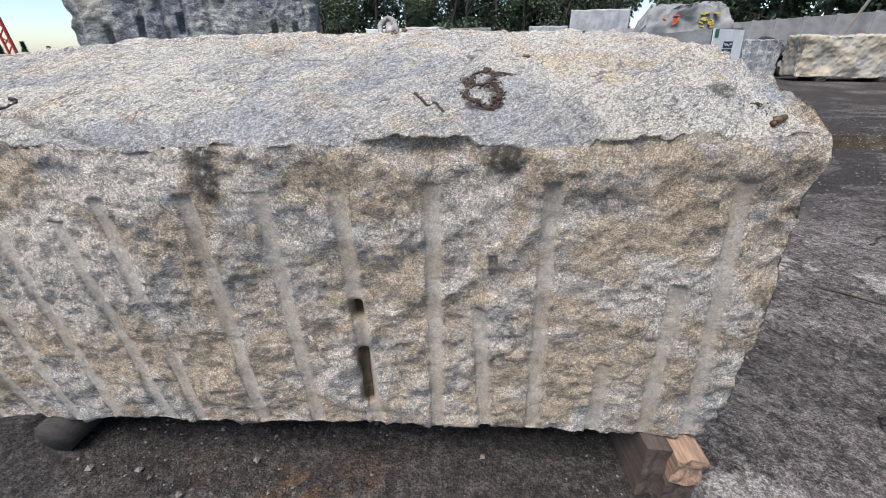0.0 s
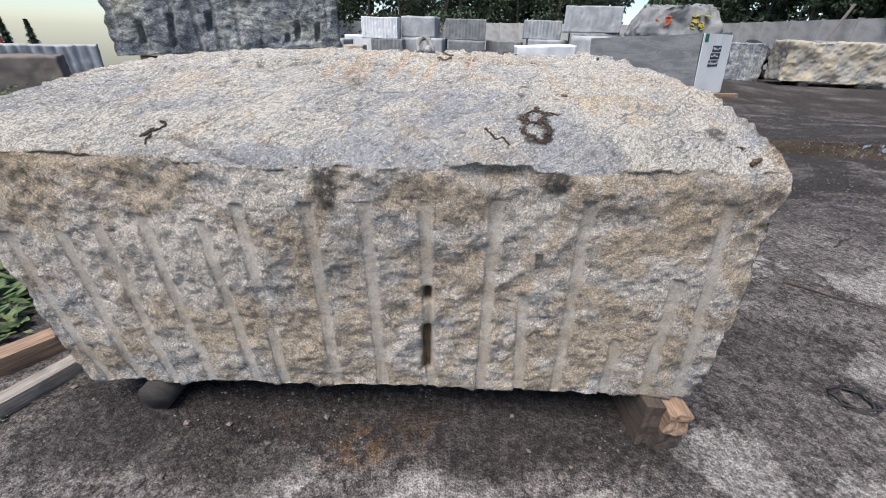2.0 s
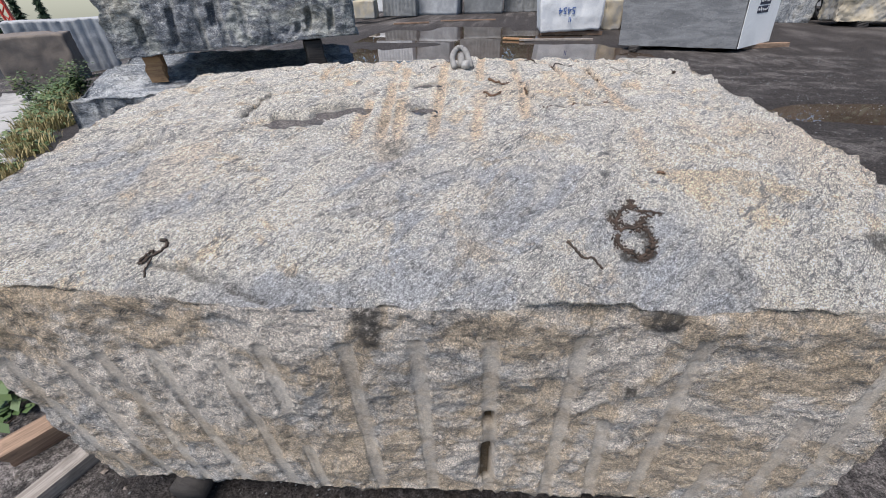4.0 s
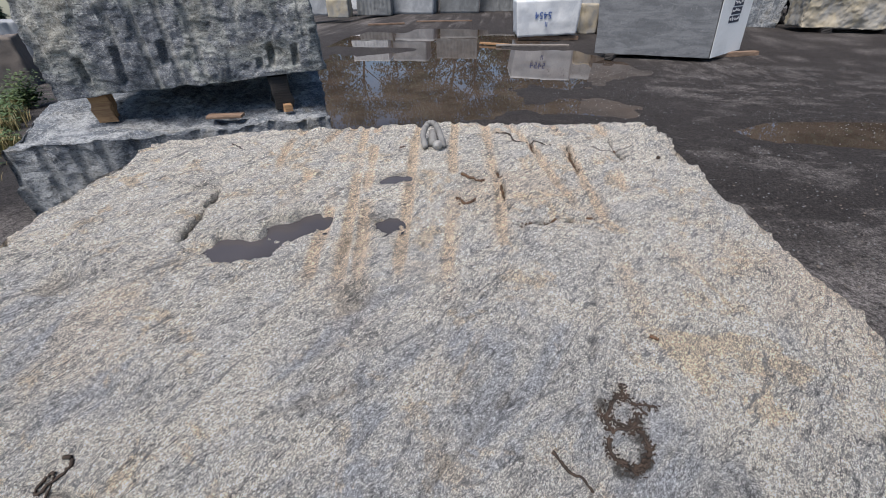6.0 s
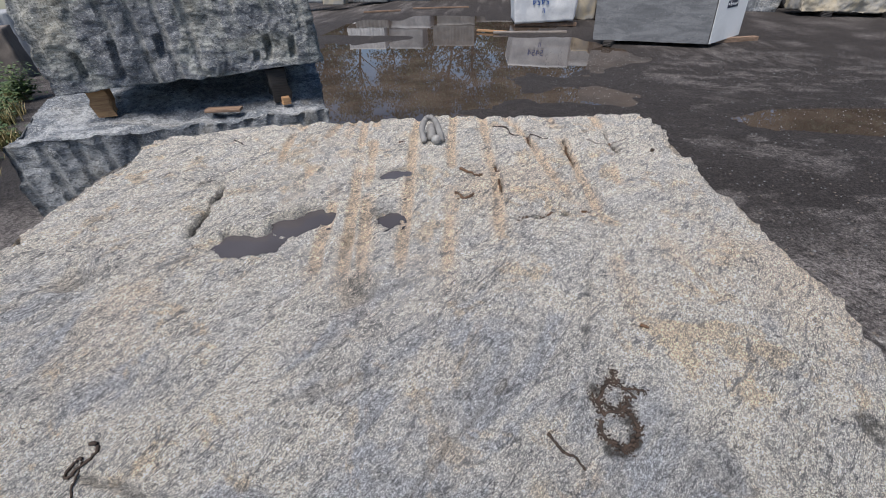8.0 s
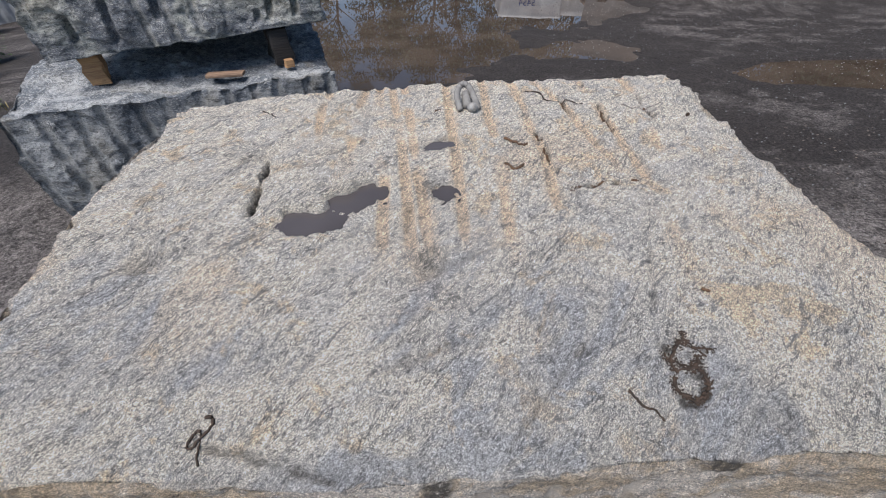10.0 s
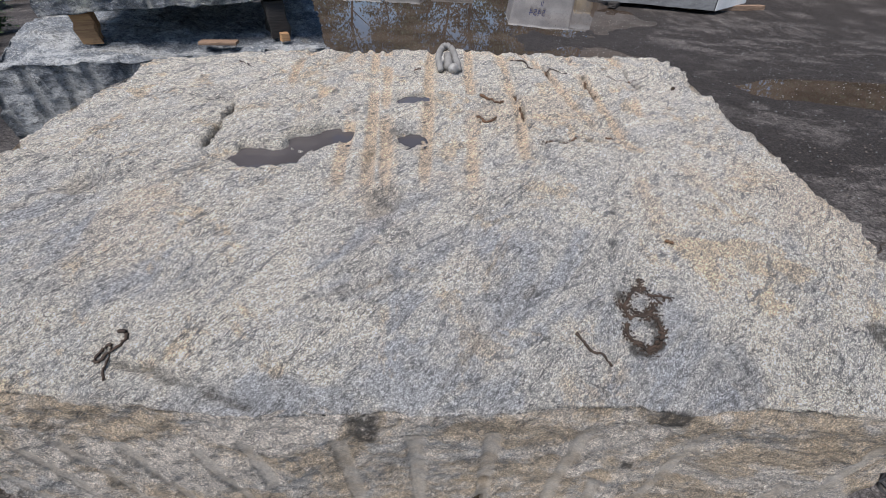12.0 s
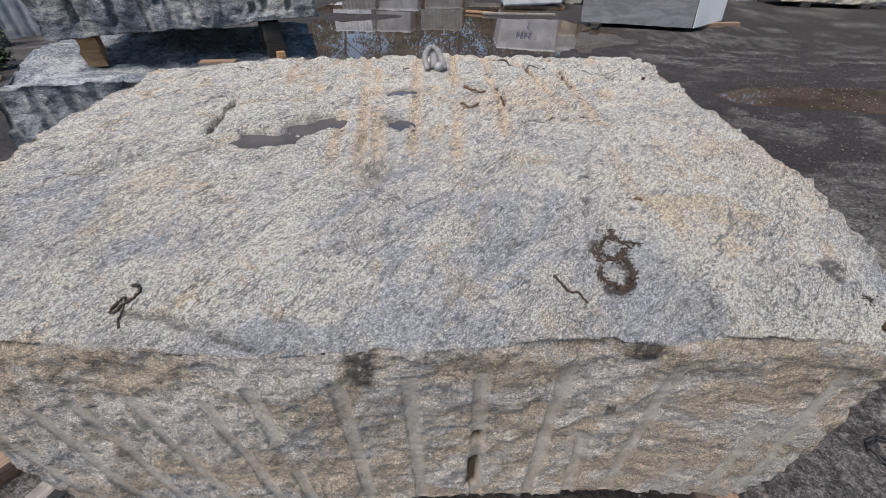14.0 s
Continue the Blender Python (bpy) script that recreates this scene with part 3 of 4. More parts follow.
    side = np.where(ontop & ((b < 0.006) | (a < 0.006) | (a > 0.994)), 0.35, side)
    rust = np.maximum(rust, 0.35 * ontop * smooth(0.25, 0.6, fbm(p, 2.9, 4, 69)) * smooth(0.75, 0.3, np.abs(v - 0.9)))
    TOP.append(np.stack((CT * u - ST * v, 1.085 + ST * u + CT * v, z), 1)[ontop])
    me = mesh_from("granite_block", np.stack((u, v, z), 1), quads, GRANITE, True, dict(side=side, groove=groove, wet=wet, stain_shade=stain_shade, rust=rust, blue=blue))
    ob = new("granite_block", me)
    ob.matrix_world = pose(0, 1.085, 0, 0, 0, TURN)
    tagged(ob, "large split granite block, pale yellow and grey, with drill grooves", "stone block")
    for pu, pv, rx, ry, turn, level in POOLS:
        ring = []
        for k in range(24):
            t = 2 * math.pi * k / 24
            c_, s_ = math.cos(radians(turn)), math.sin(radians(turn))
            x, y = 1.2 * rx * math.cos(t), 1.2 * ry * math.sin(t)
            ring.append((pu + x * c_ - y * s_, pv + x * s_ + y * c_))
        w = flat_sheet("rain_puddle", ring, level, RAINWATER)
        w.matrix_world = pose(0, 1.085, 0, 0, 0, TURN)
        tagged(w, "small dark rainwater puddle in a hollow of granite", "puddle", "puddles on the block")


big_block()


def rest(x, y):
    """Height of the big block's top there."""
    t = TOP[0]
    return float(t[np.argmin((t[:, 0] - x) ** 2 + (t[:, 1] - y) ** 2), 2])



# ---- other stones ----
def stone(name, size, at, turn, material, label, seed, rough=0.03, grooves=(), cells=26, taper=0.0, lean=(0, 0), tilt=0.0, category="stone block", group="", groove_w=0.05, broken=0.0, roll=0.0, plan=None, highs=None, flake=0.0, slots=()):
    """A quarried block: size, place of the middle of its base, turn about z. grooves: (side, spacing) with drill marks."""
    lx, ly, lz = size
    long = max(size)
    n = [max(6, int(cells * s / long)) for s in size]
    st, quads = shell(*n)
    p = (st - np.array((0.5, 0.5, 0))) * np.array(size)
    if plan:
        (x0, y0), (x1, y1), (x2, y2), (x3, y3) = [(px - at[0], py - at[1]) for px, py in plan]
        a, b, c = st.T
        p = np.stack(((x0 * (1 - a) + x1 * a) * (1 - b) + (x3 * (1 - a) + x2 * a) * b, (y0 * (1 - a) + y1 * a) * (1 - b) + (y3 * (1 - a) + y2 * a) * b,
                      c * ((highs[0] * (1 - a) + highs[1] * a) * (1 - b) + (highs[3] * (1 - a) + highs[2] * a) * b)), 1)
    p[:, 0] += lean[0] * p[:, 2]
    spread = 1 + taper * (st[:, 2:3] - 0.5)
    p[:, :2] *= spread
    d = np.stack([fbm(p / long * 2.4 + 3.1 * k, 2.0, 4, seed + 10 * k, 0.55) for k in range(3)], 1)
    edge = (np.minimum(st, 1 - st) < 1e-6).sum(1)
    p = p + d * rough * np.where(edge >= 2, 1.0, 0.7)[:, None]
    if broken:
        p = p - broken * np.sign(st - 0.5) * np.clip(fbm(p, 1.2, 3, seed + 5), 0, 1)[:, None] * (edge >= 2)[:, None]
    if flake:
        # conchoidal scars: terraced noise gives sharp little ledges
        f = fbm(p, 2.3, 4, seed + 60, 0.55) * 2.2
        step = (np.floor(f) + smooth(0.55, 1.0, f - np.floor(f))) / 2.2
        face = np.where(np.abs(st - 0.5) > 0.4999, np.sign(st - 0.5), 0)
        face[:, 2] *= np.where(st[:, 2] == 0, 0.12, 1.0)
        p = p + face * (flake * step + 0.2 * flake * fbm(p, 14, 3, seed + 70, 0.6))[:, None]
    groove = np.zeros(len(p))
    for side, gap, down in grooves:
        axis = 0 if side in "fb" else 1
        on = {"f": st[:, 1] == 0, "b": st[:, 1] == 1, "l": st[:, 0] == 0, "r": st[:, 0] == 1}[side]
        k = np.floor(p[:, axis] / gap)
        jitter = 0.25 * gap * (lattice(k.astype(np.int64), 0 * k.astype(np.int64), 0 * k.astype(np.int64), seed) - 0.5)
        dist = np.abs(p[:, axis] - (k + 0.5) * gap - jitter)
        long_ = down * (0.55 + 0.9 * lattice(k.astype(np.int64), 1 + 0 * k.astype(np.int64), 0 * k.astype(np.int64), seed))
        cut = np.clip(1 - (dist / (groove_w / 2)) ** 2, 0, 1) * on * smooth(1 - long_ - 0.06, 1 - long_ + 0.04, st[:, 2])
        groove = np.maximum(groove, cut)
        p[:, 1 - axis] += (0.45 * groove_w) * np.sqrt(cut) * (1 if side in "fl" else -1)
    for s0, low, high_, deep in slots:
        # open drill ends on the front
        mid = (s0 - 0.5) * lx + 0.10 * (st[:, 2] - low) * lz
        cut = np.clip(1 - ((p[:, 0] - mid) / 0.026) ** 2, 0, 1) * (st[:, 1] == 0) * smooth(low - 0.015, low + 0.015, st[:, 2]) * smooth(high_ + 0.02, high_ - 0.02, st[:, 2])
        p[:, 1] += deep * np.sqrt(cut)
    me = mesh_from(name, p, quads, material, rough > 0.012, dict(groove=groove))
    ob = new(name, me)
    ob.matrix_world = pose(*at, tilt, roll, turn)
    return tagged(ob, label, category, group)

def timber(name, size, at, rot, material, label, seed=1, category="timber", group=""):
    """A hewn beam with worn edges; size along x, y, z, its base centre at the given place."""
    st, quads = shell(14, 4, 4)
    p = (st - np.array((0.5, 0.5, 0))) * np.array(size)
    edge = (np.minimum(st, 1 - st) < 1e-6).sum(1)
    p = p + 0.05 * min(size[1:]) * np.stack([fbm(p * np.array((0.5, 1.5, 1.5)), 4, 3, seed + k) for k in range(3)], 1)
    p[:, 1:] *= np.where(edge >= 2, 0.965, 1.0)[:, None]
    p[:, 2] = np.maximum(p[:, 2], 0)
    p[:, 0] += 0.10 * min(size) * vnoise(p * np.array((0, 40, 40)) + seed, seed) * (np.abs(st[:, 0] - 0.5) > 0.49)
    ob = new(name, mesh_from(name, p, quads, material, False))
    ob.matrix_world = pose(*at, *rot)
    return tagged(ob, label, category, group)


def tube(points, radius, sides=6, bm=None, wobble=0.25, seed=0, taper=0.4):
    """A crooked round stem through the points."""
    bm = bm or bmesh.new()
    rnd = random.Random(seed)
    pts = [Vector(p) for p in points]
    rings = []
    for k, p in enumerate(pts):
        way = (pts[min(k + 1, len(pts) - 1)] - pts[max(k - 1, 0)]).normalized()
        s = way.orthogonal().normalized()
        t = way.cross(s)
        r = radius * (1 - taper * k / max(1, len(pts) - 1)) * (1 + wobble * rnd.uniform(-1, 1))
        rings.append([bm.verts.new(p + r * (s * math.cos(2 * math.pi * i / sides) + t * math.sin(2 * math.pi * i / sides))) for i in range(sides)])
    for a, b in zip(rings, rings[1:]):
        for i in range(sides):
            bm.faces.new((a[i], a[(i + 1) % sides], b[(i + 1) % sides], b[i]))
    bm.faces.new(rings[0][::-1])
    bm.faces.new(rings[-1])
    return bm


def bend(points, n):
    """A smooth run of n points through the given ones."""
    pts = [Vector(p) for p in points]
    out = []
    for k in range(n):
        t = k / (n - 1) * (len(pts) - 1)
        i = min(int(t), len(pts) - 2)
        f = t - i
        p0, p1, p2, p3 = pts[max(i - 1, 0)], pts[i], pts[i + 1], pts[min(i + 2, len(pts) - 1)]
        out.append(0.5 * (2 * p1 + (p2 - p0) * f + (2 * p0 - 5 * p1 + 4 * p2 - p3) * f * f + (3 * p1 - p0 - 3 * p2 + p3) * f ** 3))
    return out


# ---- timbers under and beside the big block ----
def at_block(u, v, z):
    return (CT * u - ST * v, 1.085 + ST * u + CT * v, z)


timber("bearer", (1.62, 0.07, 0.205), at_block(0.575, 0.80, 0.003), (0, 0, 91 + TURN), DARKWOOD, "rough dark brown sleeper carrying the granite block", 3, "timber", "bearers under the block")
timber("bearer", (1.50, 0.085, 0.095), at_block(0.645, 0.72, 0.003), (0, 0, 91 + TURN), DARKWOOD, "rough dark brown sleeper lying under the granite block", 5, "timber", "bearers under the block")
timber("bearer", (1.52, 0.085, 0.095), at_block(0.655, 0.72, 0.101), (0, 0, 90.5 + TURN), BROWNWOOD, "split light brown beam on top of a sleeper", 7, "timber", "bearers under the block")
log = part("log", tube([at_block(-1.24 + 0.01 * k, 0.08 + 0.145 * k, 0.066) for k in range(11)], 0.064, 14, None, 0.03, 4, 0.05), BLACKWOOD, None, "", True)
tagged(log, "dark round log under the granite block", "log", "bearers under the block")
timber("beam", (0.9, 0.07, 0.065), (-1.83, 0.80, 0.003), (0, 0, 73), GREYWOOD, "weathered grey squared beam lying on the ground", 11)
timber("offcut", (0.26, 0.10, 0.09), (-1.99, 1.12, 0.003), (0, 0, 60), BROWNWOOD, "splintered orange timber offcut on the ground", 13)

# ---- left stack ----
stone("granite_block", (2.16, 1.50, 0.91), (-2.84, 4.155, 0.0), 24.9, SHADE_BLUE, "dark blue-grey granite block, drilled down its sides, on the ground", 101, 0.03, (("f", 0.19, 0.95), ("r", 0.2, 0.7)), 190, -0.02, tilt=4.0, groove_w=0.065, flake=0.03)
stone("granite_block", (1.78, 1.4, 1.35), (-2.695, 4.349, 1.128), 22.8, BLUE, "rough grey-green granite block stacked on timber packers", 111, 0.03, (("f", 0.155, 0.75),), 230, 0.0, roll=-3.0, groove_w=0.05, flake=0.034,
      slots=((0.12, 0.07, 0.17, 0.06), (0.25, 0.05, 0.21, 0.05), (0.42, 0.12, 0.21, 0.06), (0.76, 0.05, 0.09, 0.05), (0.81, 0.06, 0.16, 0.06), (0.91, 0.06, 0.14, 0.05)))
timber("packer", (0.12, 0.14, 0.20), (-3.16, 3.58, 0.88), (0, 0, 30), ORANGEWOOD, "orange-brown squared timber packer between two granite blocks", 17, "timber", "packers in the stack")
timber("packer", (0.14, 0.32, 0.255), (-2.00, 4.10, 0.89), (0, 0, 34), BLACKWOOD, "dark timber packer between two granite blocks", 19, "timber", "packers in the stack")
timber("offcut", (0.06, 0.06, 0.055), (-1.88, 3.93, 0.89), (0, 0, 40), ORANGEWOOD, "small pale wood chip beside a packer", 23)
timber("board", (0.26, 0.09, 0.02), (-2.28, 3.70, 0.895), (0, 0, 12), BROWNWOOD, "thin split reddish board lying on the dark granite", 21)
bm = bmesh.new()
for k in range(3):
    bmesh.ops.create_icosphere(bm, subdivisions=2, radius=0.022, matrix=Matrix.Translation(Vector((-3.456 + 0.016 * k, 3.044 + 0.0075 * k, 0.80 - 0.045 * k))) @ Matrix.Rotation(radians(24.9), 4, "Z") @ Matrix.Diagonal((1.5, 0.35, 2.0, 1)))
tagged(part("paint_mark", bm, CYANPAINT, None, "", True), "sky-blue paint smear on the corner of a dark block", "paint mark")

# ---- stones beyond the puddle ----
sawn = stone("granite_block", (2.6, 1.9, 1.45), (4.0, 12.8, 0.10), 0, SAWN, "dark sawn granite block with a white-washed end and a number panel", 121, 0.010, (), 40,
             plan=[(2.2, 12.3), (4.70, 11.75), (6.0, 13.2), (3.4, 13.9)], highs=(1.24, 1.42, 1.48, 1.3), lean=(-0.10, 0))


def on_end(s, h, out=0.0):
    """A place on the white end: along it 0..1, height, and proud of it; the block's own axes."""
    x, y = 4.70 + 1.3 * s - 4.0 - 0.10 * h, 11.75 + 1.45 * s - 12.8
    return (x + out * 0.745, y - out * 0.667, h)


def panel(name, s0, s1, h0, h1, out, material, parent, label=""):
    bm = bmesh.new()
    ring = [on_end(s0, h0, out), on_end(s1, h0, out), on_end(s1, h1, out), on_end(s0, h1, out)]
    inner = [on_end(s0, h0, out - 0.012), on_end(s1, h0, out - 0.012), on_end(s1, h1, out - 0.012), on_end(s0, h1, out - 0.012)]
    a, b = [bm.verts.new(q) for q in ring], [bm.verts.new(q) for q in inner]
    bm.faces.new(a)
    for k in range(4):
        bm.faces.new((a[k], b[k], b[(k + 1) % 4], a[(k + 1) % 4]))
    return part(name, bm, material, parent, label)


panel("painted_end", 0.0, 1.0, 0.0, 1.43, 0.030, WHITEFACE, sawn, "white-washed sawn end")
rnd = random.Random(8)
for k in range(3):
    plate = panel("number_panel", 0.36 - 0.03 * k, 0.66 - 0.01 * k, 1.02 - 0.17 * k, 1.165 - 0.17 * k, 0.036, INKPAINT, sawn, "dark painted panel")
    s = 0.375 - 0.03 * k
    while s < 0.62 - 0.01 * k:
        w = rnd.uniform(0.012, 0.03)
        h = 1.05 - 0.17 * k + rnd.uniform(0, 0.05)
        panel("bar", s, s + w, h, h + rnd.uniform(0.025, 0.06), 0.042, WHITEPAINT, plate)
        s += w + rnd.uniform(0.008, 0.02)
panel("paint_patch", 0.05, 0.16, 1.24, 1.42, 0.036, GREENPAINT, sawn, "green paint patch")
timber("bearer", (1.3, 0.16, 0.11), (5.75, 12.75, 0.0), (0, 0, 20), BROWNWOOD, "dark timber bearer under a sawn granite block", 31)
timber("bearer", (1.5, 0.2, 0.10), (4.9, 12.9, 0.0), (0, 0, 40), BROWNWOOD, "dark timber bearer under a sawn granite block", 33)
timber("bearer", (1.3, 0.2, 0.105), (2.75, 12.55, 0.0), (0, 0, 65), BLACKWOOD, "dark timber bearer under a sawn granite block", 35)

white = stone("granite_block", (1.86, 1.5, 0.98), (1.20, 15.9, 0.12), 3, WHITE, "white granite block with blue painted numbers, on timber", 131, 0.018, (), 30, 0.08, roll=-2.5)
for body, x, z, size in (("5454", -0.14, 0.66, 0.26), ("II", -0.04, 0.40, 0.20)):
    txt = bpy.data.curves.new("number", "FONT")
    txt.body, txt.size, txt.align_x, txt.extrude = body, size, "CENTER", 0.004
    ob = new("number", txt)
    ob.parent = white
    ob.matrix_basis = pose(x, -0.785, z, 90, 180, 0)
    txt.materials.append(BLUEPAINT)
    tagged(ob, "blue painted number, upside down")
timber("bearer", (1.9, 0.14, 0.11), (1.3, 15.35, 0.0), (0, 0, 2), BROWNWOOD, "timber bearer under a white granite block", 37)
timber("bearer", (1.7, 0.14, 0.11), (1.3, 16.4, 0.0), (0, 0, 2), BROWNWOOD, "timber bearer under a white granite block", 39)
timber("plank", (2.1, 0.13, 0.05), (0.75, 13.95, 0.0), (0, 0, 5), GREYWOOD, "long weathered plank lying at the puddle's edge", 41)
timber("plank", (0.9, 0.12, 0.05), (-0.35, 14.1, 0.0), (0, 0, -18), ORANGEWOOD, "light brown plank lying at the puddle's edge", 43)
timber("plank", (1.5, 0.10, 0.06), (-4.8, 18.9, 0.02), (0, 0, 25), BROWNWOOD, "dark broken plank on muddy ground", 45)
timber("plank", (2.4, 0.09, 0.05), (-2.6, 20.3, 0.02), (0, 0, 14), BROWNWOOD, "dark broken plank on muddy ground", 46)

stone("granite_block", (0.55, 1.0, 0.9), (2.75, 17.2, 0.0), 0, YELLOW, "small yellow-brown granite block", 161, 0.03, (), 16)
stone("granite_block", (0.32, 0.8, 1.0), (3.25, 16.9, 0.0), 10, BROWN, "narrow brown granite slab standing on end", 163, 0.03, (), 16)
dark_block = stone("granite_block", (1.25, 1.3, 1.36), (9.55, 20.0, 0.0), -8, SHADE_BLUE, "dark granite block with pale streaks down it", 165, 0.04, (("f", 0.28, 1.0),), 40)
yellow = stone("granite_block", (3.35, 1.3, 1.30), (11.75, 18.3, 0.14), -6, YELLOW, "yellow-stained granite block with rough broken faces", 141, 0.06, (), 90, 0.02, broken=0.12, flake=0.06)
timber("bearer", (1.3, 0.3, 0.17), (10.9, 18.3, 0), (0, 0, 84), BLACKWOOD, "dark timber bearer under a yellow granite block", 51)
timber("bearer", (1.3, 0.3, 0.17), (12.7, 18.1, 0), (0, 0, 84), BLACKWOOD, "dark timber bearer under a yellow granite block", 53)
stone("granite_block", (3.6, 1.3, 1.5), (14.2, 20.8, 0.0), -8, MIDGREY, "grey-green granite block with drill marks", 167, 0.06, (("f", 0.3, 1.0),), 50)
stone("granite_block", (3.0, 1.2, 1.3), (15.4, 18.6, 0.0), -6, PALEGREY, "pale weathered granite block", 169, 0.06, (), 30)

pale_slab = stone("granite_block", (4.6, 1.7, 1.42), (4.6, 17.6, 0.0), -8, PALEGREY, "long pale granite block carrying a boulder", 171, 0.03, (), 30)
boulder = stone("boulder", (2.5, 1.3, 1.0), (5.75, 17.5, 1.43), -6, MIDGREY, "rounded grey boulder marked with orange and yellow paint", 173, 0.16, (), 36, -0.35, category="boulder", broken=0.25)
for name, mat, cx, w, h in (("paint_mark", ORANGEPAINT, -0.55, 0.5, 0.34), ("paint_mark", YELLOWPAINT, 0.62, 0.5, 0.4)):
    bm = bmesh.new()
    rnd = random.Random(int(w * 100 + h * 1000))
    for k in range(16):
        x, z = cx + rnd.uniform(-w, w) / 2, 0.5 + rnd.uniform(-h, h) / 2
        bmesh.ops.create_cube(bm, size=1, matrix=pose(x, -0.66, z, 0, rnd.uniform(-40, 40), 0) @ Matrix.Diagonal((rnd.uniform(0.08, 0.2), 0.14, 0.035, 1)))
    part(name, bm, mat, boulder, "smeared paint marks")

ROW = [  # x, y, base, width, depth, height, turn, material, drill gap, kind of look
    (-7.9, 22.3, 0, 1.0, 0.9, 0.75, 5, YELLOW, 0, "small yellow-brown granite block"),
    (-9.6, 23.5, 0, 1.9, 1.2, 1.0, -6, PALEGREY, 0, "pale grey granite block"),
    (-6.5, 23.8, 0, 1.7, 1.3, 1.05, 4, MIDGREY, 0.2, "dark grey granite block"),
    (-4.6, 24.6, 0, 2.1, 1.4, 1.15, -3, PALEGREY, 0, "grey granite block"),
    (-2.4, 25.3, 0, 2.0, 1.4, 1.1, 5, MIDGREY, 0, "grey granite block"),
    (-0.3, 26.5, 0, 2.0, 1.4, 1.1, -4, MIDGREY, 0.25, "dark grey granite block"),
    (1.9, 24.5, 0, 2.0, 1.3, 1.25, 3, PALEGREY, 0, "grey granite block"),
    (4.2, 24.0, 0, 2.4, 1.4, 1.6, -3, MIDGREY, 0, "grey granite block"),
    (-6.9, 23.8, 1.06, 1.9, 1.2, 1.0, 5, WHITE, 0.16, "pale granite block with close drill grooves"),
    (-4.9, 24.6, 1.16, 1.85, 1.2, 1.0, -4, PALEGREY, 0, "pale grey granite block, smooth-sided"),
    (-2.5, 25.3, 1.11, 2.2, 1.2, 1.0, 4, MIDGREY, 0.18, "grey granite block with close drill grooves"),
    (1.6, 24.5, 1.26, 1.85, 1.2, 0.85, 2, PALEGREY, 0.18, "grey granite block with close drill grooves"),
    (4.0, 24.0, 1.61, 2.7, 1.3, 1.15, -7, PALEGREY, 0.35, "pale grey split granite block"),
    (-8.9, 26.5, 0, 1.8, 1.2, 1.2, 0, WHITE, 0, "white granite block"),
    (8.0, 24.0, 0, 2.2, 1.3, 1.3, 6, MIDGREY, 0, "grey granite block"),
]
for k, (x, y, b, w, d, h, turn, mat, gap, label) in enumerate(ROW):
    stone("granite_block", (w, d, h), (x, y, b), turn, mat, label + (" stacked on another" if b else " on the ground"), 200 + 7 * k, 0.022, (("f", gap, 1.0),) if gap else (), 44 if gap else 18,
          group="blocks in the far rows", groove_w=0.07)

stone("granite_block", (1.6, 1.0, 1.25), (-13.2, 10.4, -0.75), 38, BROWN, "brown weathered granite block beside weeds", 181, 0.03, (), 24, -0.05)
stone("granite_block", (2.4, 1.0, 1.6), (-14.5, 12.3, -0.90), 45, PALEGREY, "pale grey granite block with wide drill grooves", 183, 0.025, (("f", 0.28, 1.2),), 50, groove_w=0.1)


# ---- tyres ----
def tyre(at, rot, big, label):
    hold = new("tyre")
    hold.matrix_world = pose(*at, *rot)
    tagged(hold, label, "tyre", "tyres by the wall")
    bm = bmesh.new()
    n, prof = 32, [(0.30, -0.10), (0.42, -0.145), (0.485, -0.13), (0.50, -0.07), (0.50, 0.07), (0.485, 0.13), (0.42, 0.145), (0.30, 0.10), (0.285, 0.0)]
    rings = [[bm.verts.new((big * 2 * r * math.cos(2 * math.pi * k / n), big * 2 * r * math.sin(2 * math.pi * k / n), big * 2 * h)) for r, h in prof] for k in range(n)]
    for a, b in zip(rings, rings[1:] + rings[:1]):
        for i in range(len(prof)):
            bm.faces.new((a[i], b[i], b[(i + 1) % len(prof)], a[(i + 1) % len(prof)]))
    body = part("carcass", bm, RUBBER, hold, "", True)
    bm = bmesh.new()
    for k in range(36):
        for s in (-1, 1):
            m = pose(0, 0, 0, 0, 0, 360 * k / 36 + 5 * s) @ pose(big * 1.005, 0, s * big * 0.13, 18 * s, 0, 0) @ Matrix.Diagonal((big * 0.05, big * 0.09, big * 0.20, 1))
            bmesh.ops.create_cube(bm, size=1, matrix=m)
    part("tread", bm, RUBBER, hold, "worn tread blocks")


tyre((10.7, 21.3, 1.02), (38, 0, 20), 0.62, "large black tyre leaning on other tyres")
tyre((10.9, 20.6, 0.5), (78, 10, 30), 0.5, "black tyre with pale marks standing up")
tyre((10.2, 21.6, 0.2), (0, 0, 0), 0.6, "black tyre lying flat")
tyre((10.9, 21.7, 0.19), (0, 0, 0), 0.58, "black tyre lying flat")


